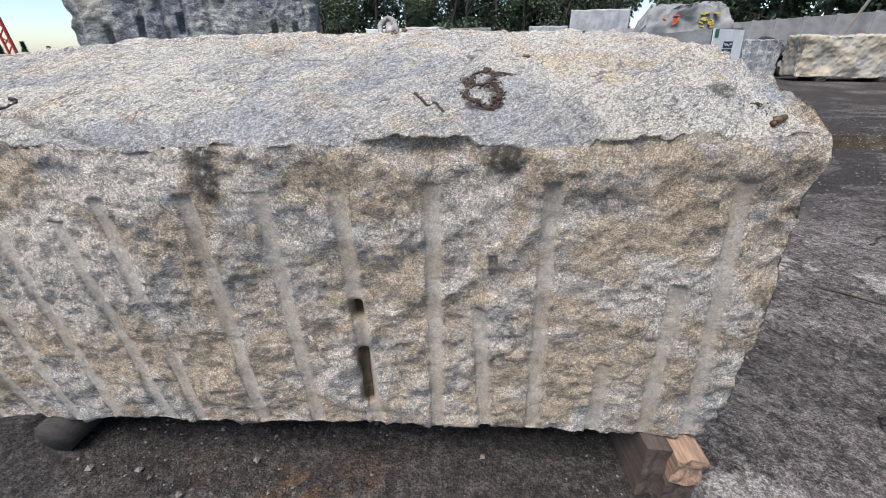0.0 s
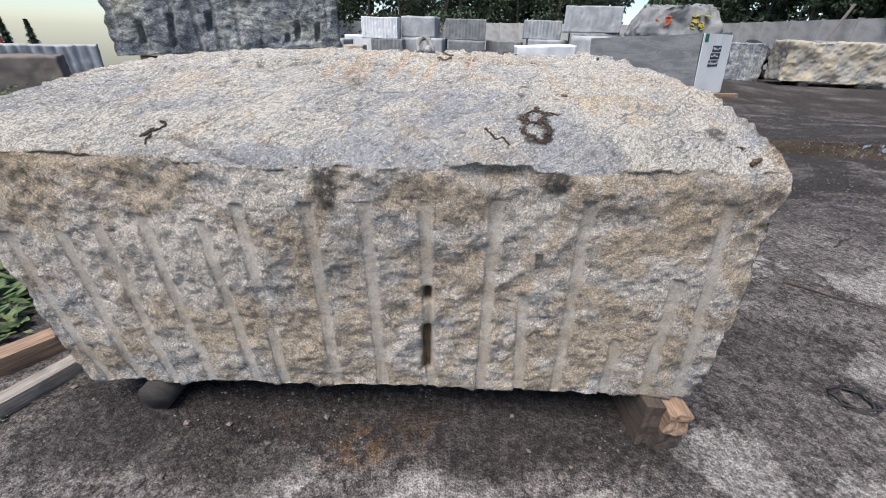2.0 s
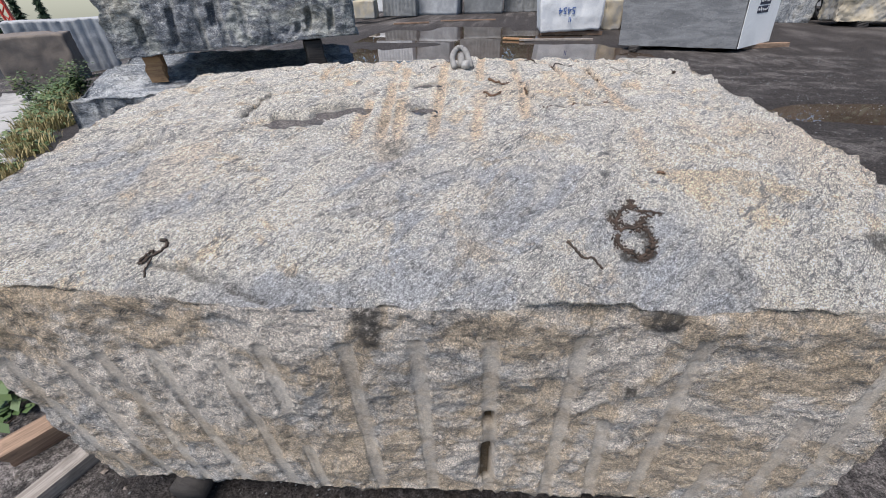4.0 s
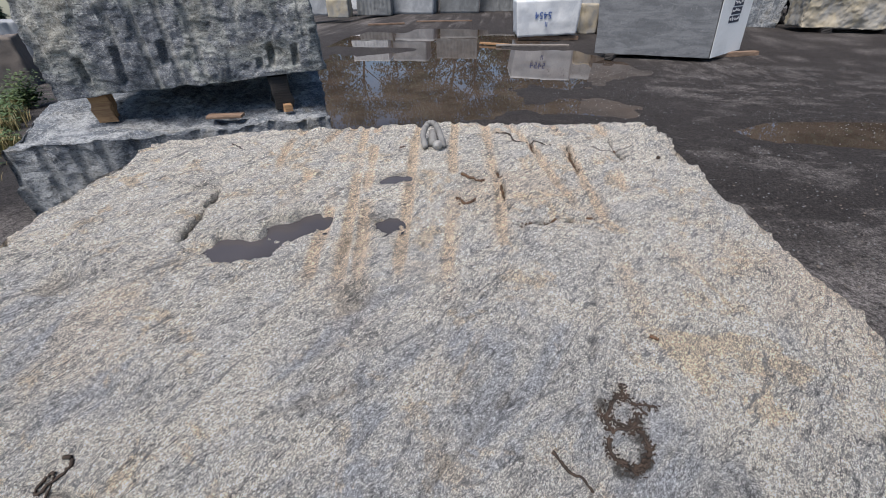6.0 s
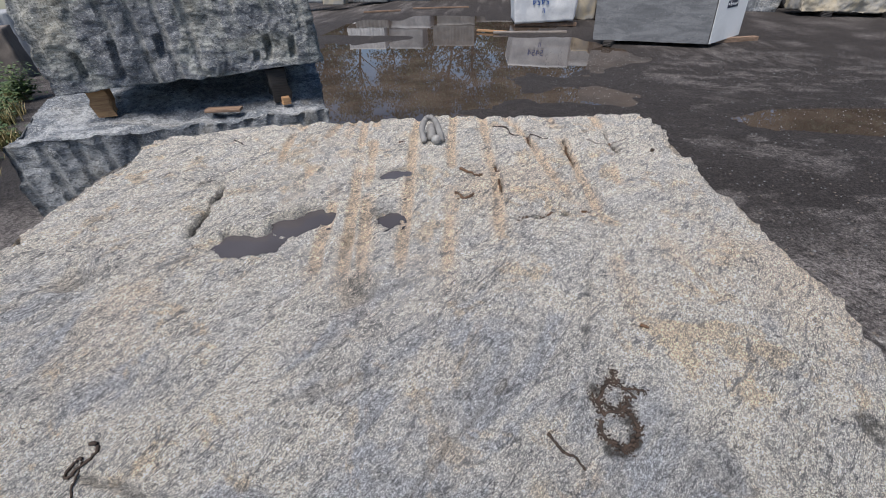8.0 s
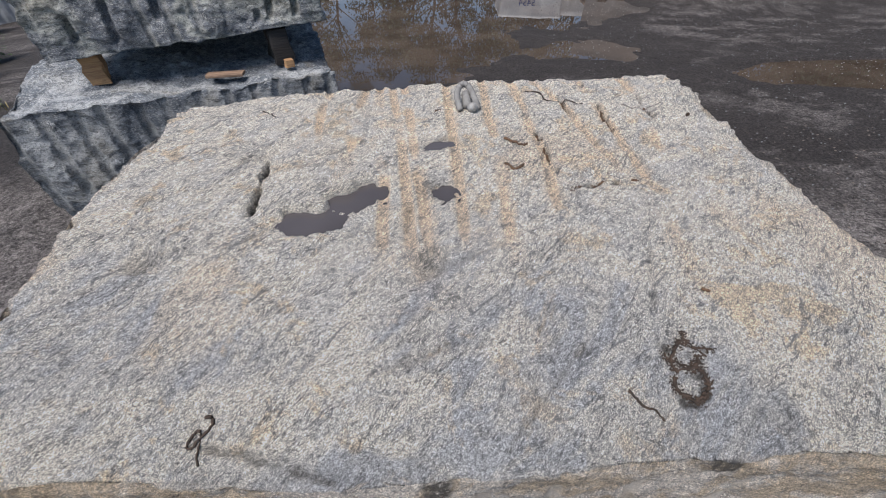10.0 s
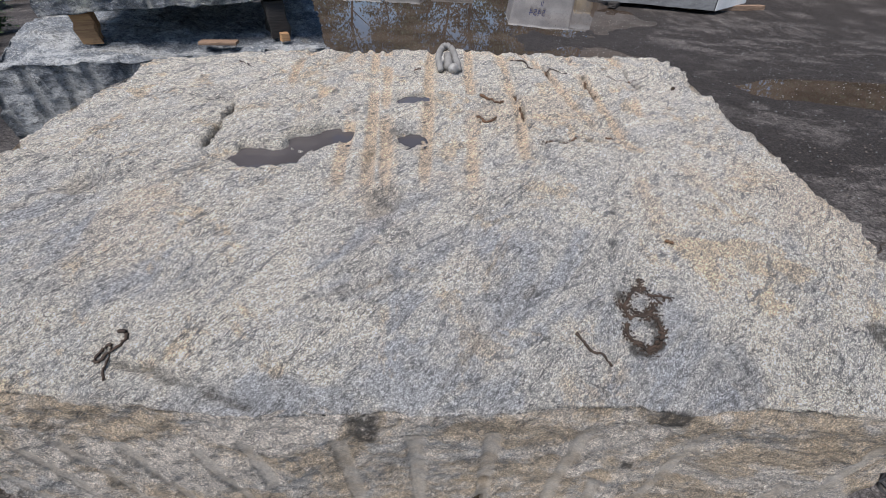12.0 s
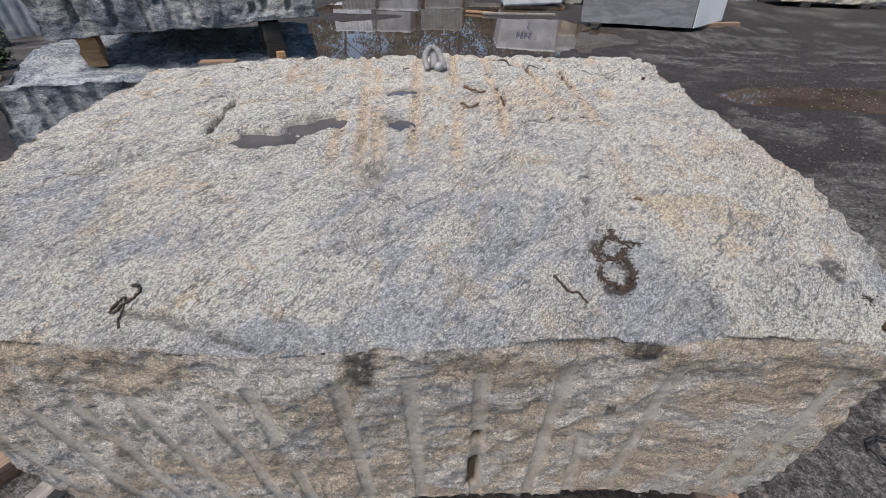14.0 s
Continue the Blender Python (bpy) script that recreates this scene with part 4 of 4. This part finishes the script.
# ---- wall round the yard ----
def yard_wall(name, a, b, height):
    """Concrete panels between posts from a to b."""
    (x0, y0), (x1, y1) = a, b
    long = math.hypot(x1 - x0, y1 - y0)
    turn = math.degrees(math.atan2(y1 - y0, x1 - x0))
    n = max(1, round(long / 2.0))
    root = new(name)
    root.matrix_world = pose(x0, y0, 0, 0, 0, turn)
    tagged(root, "grey stained concrete panel wall along the yard", "wall", kind="structure")
    bm = bmesh.new()
    bmesh.ops.create_cube(bm, size=1, matrix=Matrix.Translation((0.5 * long / n, 0, height / 2)) @ Matrix.Diagonal((long / n - 0.03, 0.14, height, 1)))
    bmesh.ops.bevel(bm, geom=bm.edges[:], offset=0.012, segments=1, affect="EDGES")
    slab = part("panel", bm, CONCRETE, root)
    bm = bmesh.new()
    bmesh.ops.create_cube(bm, size=1, matrix=Matrix.Translation((0, -0.06, height / 2 + 0.03)) @ Matrix.Diagonal((0.16, 0.2, height + 0.06, 1)))
    post = part("post", bm, CONCRETE, root)
    for k in range(1, n):
        for src in (slab, post):
            o = new(src.name.split(".")[0], src.data)
            o.parent = root
            o.matrix_basis = pose(k * long / n, 0, 0)


yard_wall("wall_east", (26, 8), (17.0, 23), 2.55)
yard_wall("wall_north", (17.0, 23), (13.5, 38), 2.55)
yard_wall("wall_far", (13.5, 38), (-12, 50), 2.5)
yard_wall("wall_west", (-12, 50), (-26, 52), 2.5)
lean = timber("prop", (3.4, 0.10, 0.10), (15.6, 25.0, 1.55), (0, -70, 0), GREYWOOD, "pale leaning pole against the concrete wall", 61)


# ---- trees ----
def leaves(count, seed, spread, size, material, name, lift=0.0):
    """Many small leaf clumps in uneven lobes round the given lobes."""
    rs = np.random.RandomState(seed)
    lobes = np.array(spread)
    pick = rs.randint(0, len(lobes), count)
    d = rs.normal(size=(count, 3))
    d /= np.linalg.norm(d, axis=1)[:, None]
    c = lobes[pick, :3] + d * (lobes[pick, 3:4] * rs.uniform(0.55, 1.05, (count, 1)))
    s = size * rs.uniform(0.5, 1.4, (count, 1))
    a = rs.normal(size=(count, 3))
    a /= np.linalg.norm(a, axis=1)[:, None]
    b = np.cross(a, rs.normal(size=(count, 3)))
    b /= np.linalg.norm(b, axis=1)[:, None]
    n = np.cross(a, b)
    pts = np.stack((c - a * s, c + b * s * 0.55 + n * s * 0.2, c + a * s, c - b * s * 0.55 + n * s * 0.2), 1).reshape(-1, 3)
    return mesh_from(name, pts, np.arange(4 * count).reshape(-1, 4), material, False)


def make_tree(seed, high):
    rnd = random.Random(seed)
    root = new("tree")
    tagged(root, "tall dark leafy tree behind the yard wall", "tree", "trees behind the wall")
    bm = tube([(0.12 * rnd.uniform(-1, 1) * k, 0.12 * rnd.uniform(-1, 1) * k, high * 0.13 * k) for k in range(7)], 0.22, 8, None, 0.08, seed, 0.75)
    lobes = []
    for k in range(15):
        z = high * rnd.uniform(0.16, 0.95)
        reach = high * 0.26 * (1.05 - abs(z / high - 0.45)) * rnd.uniform(0.5, 1.1)
        t = rnd.uniform(0, 6.283)
        tip = (reach * math.cos(t), reach * math.sin(t), z)
        tube(bend([(0, 0, z * 0.75), (tip[0] * 0.5, tip[1] * 0.5, z * 0.9), tip], 5), 0.07, 5, bm, 0.1, seed + k, 0.7)
        lobes.append((*tip, high * rnd.uniform(0.07, 0.13)))
    part("trunk", bm, BARK, root, "", True)
    crown = new("crown", leaves(5200, seed, lobes, 0.16, FOLIAGE, "crown"))
    crown.parent = root
    return root


kinds = [make_tree(3, 17.0), make_tree(5, 15.0), make_tree(9, 19.0)]
rnd = random.Random(12)
spots = [(-10 + 2.6 * k + rnd.uniform(-0.8, 0.8), 50.5 - 0.30 * k + rnd.uniform(0, 5)) for k in range(9)] + [(15.2 + 0.9 * k + rnd.uniform(-0.5, 1), 41 - 3.4 * k) for k in range(7)] + [(-13.0, 53), (-16.5, 52), (-20, 50), (-23, 51), (20, 40), (23, 30), (27, 22)]
for k, (x, y) in enumerate(spots):
    m = pose(x, y, 0, 0, 0, rnd.uniform(0, 360))
    if k < 3:
        kinds[k].matrix_world = m
    else:
        t = copy_thing(kinds[k % 3], m)
        t.scale = [rnd.uniform(0.8, 1.15)] * 3

# undergrowth that closes the gaps between the trunks
lobes = [(x + rnd.uniform(-2, 2), y + 3 + rnd.uniform(-1, 1), rnd.uniform(0.8, 6.0), rnd.uniform(1.0, 2.2)) for x, y in spots for _ in range(8)]
tagged(new("undergrowth", leaves(60000, 77, lobes, 0.26, FOLIAGE, "undergrowth")), "dark bushes under the trees behind the wall", "bushes", kind="stuff")


def spruce(x, y, high, seed):
    root = new("spruce_tree")
    root.matrix_world = pose(x, y, float(level(x)))
    tagged(root, "dark pointed spruce tree in the distance", "tree", "distant spruces")
    part("trunk", tube([(0, 0, high * k / 6) for k in range(7)], 0.15, 7, None, 0.05, seed, 0.9), BARK, root, "", True)
    rs = np.random.RandomState(seed)
    n = 2400
    z = rs.uniform(0.08, 1, n)
    tier = 0.75 + 0.25 * np.sin(z * 60)
    r = 0.24 * high * (1 - z) * tier * rs.uniform(0.2, 1, n)
    t = rs.uniform(0, 6.283, n)
    c = np.stack((r * np.cos(t), r * np.sin(t), z * high - 0.25 * r), 1)
    out = np.stack((np.cos(t), np.sin(t), -0.4 + 0 * t), 1) * 0.28
    side = np.stack((-np.sin(t), np.cos(t), rs.uniform(-0.4, 0.4, n)), 1) * 0.09
    pts = np.stack((c - out, c + side, c + out, c - side), 1).reshape(-1, 3)
    crown = new("crown", mesh_from("crown", pts, np.arange(4 * n).reshape(-1, 4), SPRUCE, False))
    crown.parent = root


for k in range(4):
    spruce(-54.5 - 2.2 * k, 44.5 - 1.0 * k, 6.0 + 0.7 * ((k * 7) % 3), 300 + k)

# red jib far off
jib = new("crane_jib")
tagged(jib, "thin red crane jib rising far behind the blocks", "crane")
jib.matrix_world = pose(-39.6, 30, -3.2, 0, -4, 20)
bm = bmesh.new()
for x, y in ((-0.25, -0.25), (0.25, -0.25), (0.0, 0.25)):
    tube([(x, y, 0), (x, y, 6), (x, y, 12)], 0.09, 6, bm, 0, 1, 0.0)
part("chord", bm, REDPAINT, jib)
bm = bmesh.new()
for k in range(20):
    s = 1 if k % 2 else -1
    tube([(-0.25 * s, -0.25, 0.6 * k), (0.25 * s, -0.25, 0.6 * k + 0.6)], 0.05, 5, bm, 0, 1, 0.0)
    tube([(0.25 * s, -0.25, 0.6 * k), (0.0, 0.25, 0.6 * k + 0.6)], 0.05, 5, bm, 0, 1, 0.0)
part("lacing", bm, REDPAINT, jib)


# ---- spoil heap, old concrete, weeds at the left side ----
def heap(at, rx, ry, high, material, label, seed):
    n = 60
    a, b = np.meshgrid(np.linspace(-1, 1, n), np.linspace(-1, 1, n), indexing="ij")
    x, y = a.ravel() * rx * 1.2, b.ravel() * ry * 1.2
    r = np.hypot(x / rx, y / ry)
    p = np.stack((x, y, 0 * x), 1)
    z = high * (1 - smooth(0.0, 1.05, r)) * (1 + 0.25 * fbm(p, 0.5, 4, seed)) + 0.12 * fbm(p, 1.6, 3, seed + 3) * (r < 1.05) - 0.05
    ids = np.arange(n * n).reshape(n, n)
    quads = np.stack((ids[:-1, :-1], ids[1:, :-1], ids[1:, 1:], ids[:-1, 1:]), -1).reshape(-1, 4)
    ob = new("spoil_mound", mesh_from("spoil_mound", np.stack((x, y, z), 1), quads, material))
    ob.matrix_world = pose(*at)
    return tagged(ob, label, "spoil mound")


heap((-23.5, 13.0, -1.6), 6.0, 4.5, 2.3, HEAP, "black spoil heap beyond the weeds", 401)
rnd = random.Random(21)
for k in range(7):
    x, y = -5.55 - 0.78 * k, 3.45 + 0.80 * k
    stone("paving_slab", (1.35, 0.95, 0.07), (x - 0.55, y - 0.1, float(level(x - 0.55))), 45 + rnd.uniform(-5, 5), CONCRETE, "broken grey concrete slab sunk in the ground", 420 + 3 * k, 0.025, (), 14, category="slab", group="concrete slabs by the weeds")


def weed_clump(x, y, high, count, seed, material, label, blade=False):
    rs = np.random.RandomState(seed)
    t = rs.uniform(0, 6.283, count)
    root = np.stack((rs.normal(0, 0.10, count), rs.normal(0, 0.10, count), 0 * t), 1)
    h = high * rs.uniform(0.3, 1, count)
    lean_ = rs.uniform(0.1, 0.7, count) * h * (1.0 if blade else 0.6)
    tip = root + np.stack((lean_ * np.cos(t), lean_ * np.sin(t), h), 1)
    if blade:
        side = np.stack((-np.sin(t), np.cos(t), 0 * t), 1) * 0.006
        mid = (root + tip) / 2 + np.array((0, 0, 0.12 * high))
        pts = np.stack((root - side, root + side, mid + side, mid - side, mid - side, mid + side, tip + side * 0.2, tip - side * 0.2), 1).reshape(-1, 3)
    else:
        c = root + (tip - root) * rs.uniform(0.25, 1, (count, 1))
        s = 0.035 * rs.uniform(0.6, 1.6, (count, 1))
        a = np.stack((np.cos(t), np.sin(t), rs.uniform(-0.4, 0.5, count)), 1) * s
        b = np.stack((-np.sin(t), np.cos(t), rs.uniform(-0.3, 0.3, count)), 1) * s * 0.5
        pts = np.stack((c - a, c + b, c + a, c - b), 1).reshape(-1, 3)
    ob = new("weed_clump" if not blade else "dry_grass", mesh_from("weed", pts, np.arange(len(pts)).reshape(-1, 4), material, False))
    ob.matrix_world = pose(x, y, float(level(x)))
    return tagged(ob, label, "weeds" if not blade else "grass", "weeds at the yard's edge", "stuff")


for k in range(17):
    f = k / 16
    x, y = -5.15 - 4.6 * f + rnd.uniform(-0.2, 0.2), 3.45 + 4.4 * f + rnd.uniform(-0.25, 0.25)
    weed_clump(x, y, 0.10 + 0.36 * f, 120 + int(400 * f), 500 + k, WEED, "green leafy weeds growing along old concrete")
    weed_clump(x + 0.15, y - 0.1, 0.16 + 0.15 * f, 200, 540 + k, DRYGRASS, "tuft of dry yellow grass beside weeds", True)
for k in range(6):
    weed_clump(-8.6 - rnd.uniform(0, 3), 6.0 + rnd.uniform(-1.5, 2.0), 0.7, 500, 580 + k, WEED, "green leafy weeds growing along old concrete")
for k in range(3):
    weed_clump(-2.35 - 0.22 * k, 1.25 + 0.3 * k, 0.12, 120, 600 + k, WEED, "low green weeds on dark soil")

# ---- small things on the big block ----
def litter(name, places, label, category, material=TWIG, radius=0.004, seed=1, crumbs=0, spread=0.0, sides=6, kind="", mid=(0.0, 0.0), scale=1.0):
    """Stems laid over the stone along runs of plan points, with loose crumbs."""
    bm = bmesh.new()
    rnd = random.Random(seed)
    for run in places:
        run = [(mid[0] + (x - mid[0]) * scale, mid[1] + (y - mid[1]) * scale) for x, y in run]
        pts = bend([(x, y, 0) for x, y in run], max(6, 5 * len(run)))
        tube([(q.x, q.y, rest(q.x, q.y) + radius * 0.8) for q in pts], radius, sides, bm, 0.35, seed, 0.4)
        for _ in range(crumbs):
            q = rnd.choice(pts)
            x, y = q.x + rnd.gauss(0, spread), q.y + rnd.gauss(0, spread)
            s = radius * rnd.uniform(0.3, 0.8)
            m = pose(x, y, rest(x, y) + 0.4 * s, rnd.uniform(0, 180), rnd.uniform(0, 180), rnd.uniform(0, 180)) @ Matrix.Diagonal((s * 2.2, s, s * 0.6, 1))
            bmesh.ops.create_icosphere(bm, subdivisions=1, radius=1, matrix=m)
    return tagged(part(name, bm, material, None, "", True), label, category, kind=kind)


def ring(cx, cy, rx, ry, t0, t1, n=8, turn=0.0):
    out = []
    for k in range(n):
        t = radians(t0 + (t1 - t0) * k / (n - 1))
        x, y = rx * math.cos(t), ry * math.sin(t)
        c, s = math.cos(radians(turn)), math.sin(radians(turn))
        out.append((cx + x * c - y * s, cy + x * s + y * c))
    return out


litter("catkin", [[(-0.986, 1.131), (-0.974, 1.134), (-0.970, 1.122), (-0.984, 1.098), (-0.998, 1.078), (-1.012, 1.080), (-1.010, 1.098), (-0.996, 1.110), (-0.986, 1.098), (-0.984, 1.070), (-0.977, 1.050)]],
       "dark curled catkin lying on pale granite", "catkin", TWIG, 0.0036, 5)
litter("catkin", [[(-0.081, 1.248), (-0.060, 1.230), (-0.035, 1.217), (-0.010, 1.197)]], "dark straight catkin lying on pale granite", "catkin", TWIG, 0.0034, 6)
litter("leaf_litter", [ring(0.062, 1.272, 0.043, 0.032, -200, 140, 14), ring(0.066, 1.270, 0.040, 0.036, -110, 60, 10), ring(0.064, 1.268, 0.046, 0.029, -80, 30, 8), ring(0.070, 1.276, 0.036, 0.030, -60, 80, 8), ring(0.060, 1.266, 0.038, 0.030, 150, 300, 10), [(0.030, 1.292), (0.024, 1.312), (0.012, 1.325), (0.008, 1.338)], [(0.046, 1.302), (0.066, 1.300), (0.086, 1.318), (0.082, 1.334)]],
       "ring of wet dark catkins and rotted leaves on granite", "leaf litter", TWIG, 0.0032, 7, 80, 0.005, kind="stuff", mid=(0.058, 1.30), scale=0.86)
litter("leaf_litter", [[(0.022, 1.318), (0.032, 1.350), (0.060, 1.372), (0.075, 1.358), (0.108, 1.327)], [(0.028, 1.322), (0.055, 1.312), (0.078, 1.300)], [(0.080, 1.350), (0.131, 1.350)], [(0.060, 1.372), (0.062, 1.388)], [(0.026, 1.330), (0.045, 1.358), (0.070, 1.362)]],
       "heap of dark wet catkins on pale granite", "leaf litter", TWIG, 0.0030, 8, 50, 0.006, kind="stuff", mid=(0.058, 1.30), scale=0.86)
litter("dead_leaf", [[(0.145, 1.500), (0.162, 1.492)]], "small curled brown leaf on granite", "leaf", DEADLEAF, 0.005, 9)
litter("twig", [[(-0.215, 2.60), (-0.155, 2.53), (-0.135, 2.48), (-0.06, 2.475), (0.01, 2.45)]], "thin dark crooked twig lying on granite", "twig", TWIG, 0.0036, 10)
litter("twig", [[(0.17, 2.47), (0.25, 2.44), (0.33, 2.47)]], "thin bleached twig lying on granite", "twig", GREYWOOD, 0.003, 11)
litter("twig", [[(-1.33, 2.36), (-1.28, 2.33), (-1.25, 2.30)]], "thin dark twig lying on granite", "twig", TWIG, 0.003, 12)
for k, run in enumerate(([(-0.205, 2.20), (-0.195, 2.15)], [(-0.19, 2.09), (-0.18, 2.0)], [(-0.068, 2.47), (-0.066, 2.41)], [(0.082, 2.44), (0.088, 2.34), (0.093, 2.26)], [(0.262, 2.46), (0.272, 2.39)], [(-0.33, 2.12), (-0.27, 2.10), (-0.25, 2.09)], [(-0.33, 1.965), (-0.30, 1.94), (-0.27, 1.955)], [(-0.13, 1.85), (-0.10, 1.855)], [(-0.055, 1.875), (-0.03, 1.88)], [(0.06, 1.89), (0.08, 1.892)])):
    litter("leaf_litter", [run], "wet brown dead leaves caught in a drill groove", "leaf litter", DEADLEAF, 0.0048, 20 + k, 16, 0.004, kind="stuff")
litter("dead_leaf", [[(0.60, 1.20), (0.625, 1.215)]], "curled orange-brown leaf near the block's edge", "leaf", DEADLEAF, 0.008, 41)
litter("leaf_litter", [[(0.590, 1.262), (0.598, 1.25)]], "dark crumbs of rotted leaf on granite", "leaf litter", TWIG, 0.0025, 42, 30, 0.012, kind="stuff")
litter("pebble", [[(0.40, 2.375), (0.412, 2.375)]], "small dark pebble on the granite top", "pebble", TWIG, 0.008, 43)
litter("dead_leaf", [[(-0.60, 2.36), (-0.575, 2.352)]], "small brown dead leaf on granite", "leaf", DEADLEAF, 0.005, 44)

# lifting loop at the far edge
loop = new("lifting_loop")
lx, ly = -0.468, 2.405
loop.matrix_world = pose(lx, ly, rest(lx, ly) + 0.004, 0, 0, 12)
tagged(loop, "dusty grey wire-rope lifting loop standing in the granite", "lifting loop")
run = [(-0.034, -0.03, 0.0), (-0.042, 0.01, 0.030), (-0.036, 0.045, 0.046), (-0.020, 0.070, 0.062), (0.000, 0.075, 0.066), (0.018, 0.058, 0.056), (0.030, 0.015, 0.030), (0.040, -0.03, 0.0)]
part("rope", tube(bend(run, 40), 0.0125, 10, None, 0.12, 3, 0.0), MORTAR, loop, "dusty twisted wire rope", True)
part("web", tube([(0.0, -0.01, 0.0), (0.0, 0.02, 0.018), (-0.002, 0.05, 0.042)], 0.026, 8, None, 0.15, 4, 0.4), MORTAR, loop, "crusted grey mortar inside the loop", True)
bm = bmesh.new()
bmesh.ops.create_cone(bm, cap_ends=True, segments=14, radius1=0.022, radius2=0.019, depth=0.05, matrix=pose(0.014, -0.03, 0.008, 65, 0, 0))
ferrule = part("ferrule", bm, STEEL, loop, "dull steel ferrule", True)

# ---- loose grit, pebbles and scraps on the ground ----
def grit(name, count, box, size, material, label, seed):
    rs = np.random.RandomState(seed)
    base = np.array([(1, 0, 0), (-1, 0, 0), (0, 1, 0), (0, -1, 0), (0, 0, 1), (0, 0, -1)], float)
    tri = np.array([(0, 2, 4), (2, 1, 4), (1, 3, 4), (3, 0, 4), (2, 0, 5), (1, 2, 5), (3, 1, 5), (0, 3, 5)])
    x, y = rs.uniform(box[0], box[1], count), rs.uniform(box[2], box[3], count)
    u, v = local(x, y)
    keep = ~((u > -1.5) & (u < 0.75) & (v > 0.35) & (v < 1.8))
    x, y = x[keep], y[keep]
    n = len(x)
    s = size * rs.uniform(0.35, 1, n) ** 2
    pts = base[None] * (s[:, None, None] * rs.uniform(0.6, 1.2, (n, 6, 3))) * np.array((1, 1, 0.7))
    t = rs.uniform(0, 6.283, n)
    c, w = np.cos(t)[:, None], np.sin(t)[:, None]
    px, py = pts[:, :, 0] * c - pts[:, :, 1] * w, pts[:, :, 0] * w + pts[:, :, 1] * c
    pts = np.stack((px + x[:, None], py + y[:, None], pts[:, :, 2] + 0.007 + 0.2 * s[:, None]), -1).reshape(-1, 3)
    faces = (tri[None] + 6 * np.arange(n)[:, None, None]).reshape(-1, 3)
    tagged(new(name, mesh_from(name, pts, faces, material, False)), label, "gravel", kind="stuff")


grit("gravel", 9000, (-2.8, 3.2, 0.3, 3.2), 0.006, MIDGREY, "fine pale grit scattered on the yard ground", 71)
grit("gravel", 2600, (-2.8, 4.5, 0.3, 5.0), 0.016, BROWN, "small dark stones scattered on the yard ground", 73)
grit("gravel", 3500, (0.8, 7.5, 2.5, 11.5), 0.014, MIDGREY, "loose grey stones scattered on the yard ground", 75)
bm = bmesh.new()
rnd = random.Random(31)
for k in range(5):
    pts = [(1.52 + 0.09 * math.cos(t + k) * rnd.uniform(0.6, 1.1), 1.50 + 0.07 * math.sin(t + k) * rnd.uniform(0.6, 1.1), 0.018 + 0.012 * rnd.random()) for t in np.linspace(0, 4.2, 8)]
    tube(bend(pts, 18), 0.0055, 5, bm, 0.2, k, 0.2)
tagged(part("wire_scrap", bm, RUBBER, None, "", True), "tangled scrap of black wire on the ground", "wire")
for k, (x, y, w, t) in enumerate(((2.0, 2.35, 0.5, -28), (2.6, 3.2, 0.35, 40), (-1.6, 1.5, 0.3, 20), (-2.3, 1.0, 0.35, 70), (-2.2, 1.5, 0.4, 35))):
    c_, s_ = math.cos(radians(t)), math.sin(radians(t))
    pts = [(x + w * (f - 0.5) * c_ + 0.02 * math.sin(9 * f), y + w * (f - 0.5) * s_, 0.016) for f in np.linspace(0, 1, 9)]
    tagged(part("twig", tube(pts, 0.006, 5, None, 0.3, k, 0.5), TWIG, None, "", True), "dark dead twig lying on the ground", "twig", "twigs on the ground")
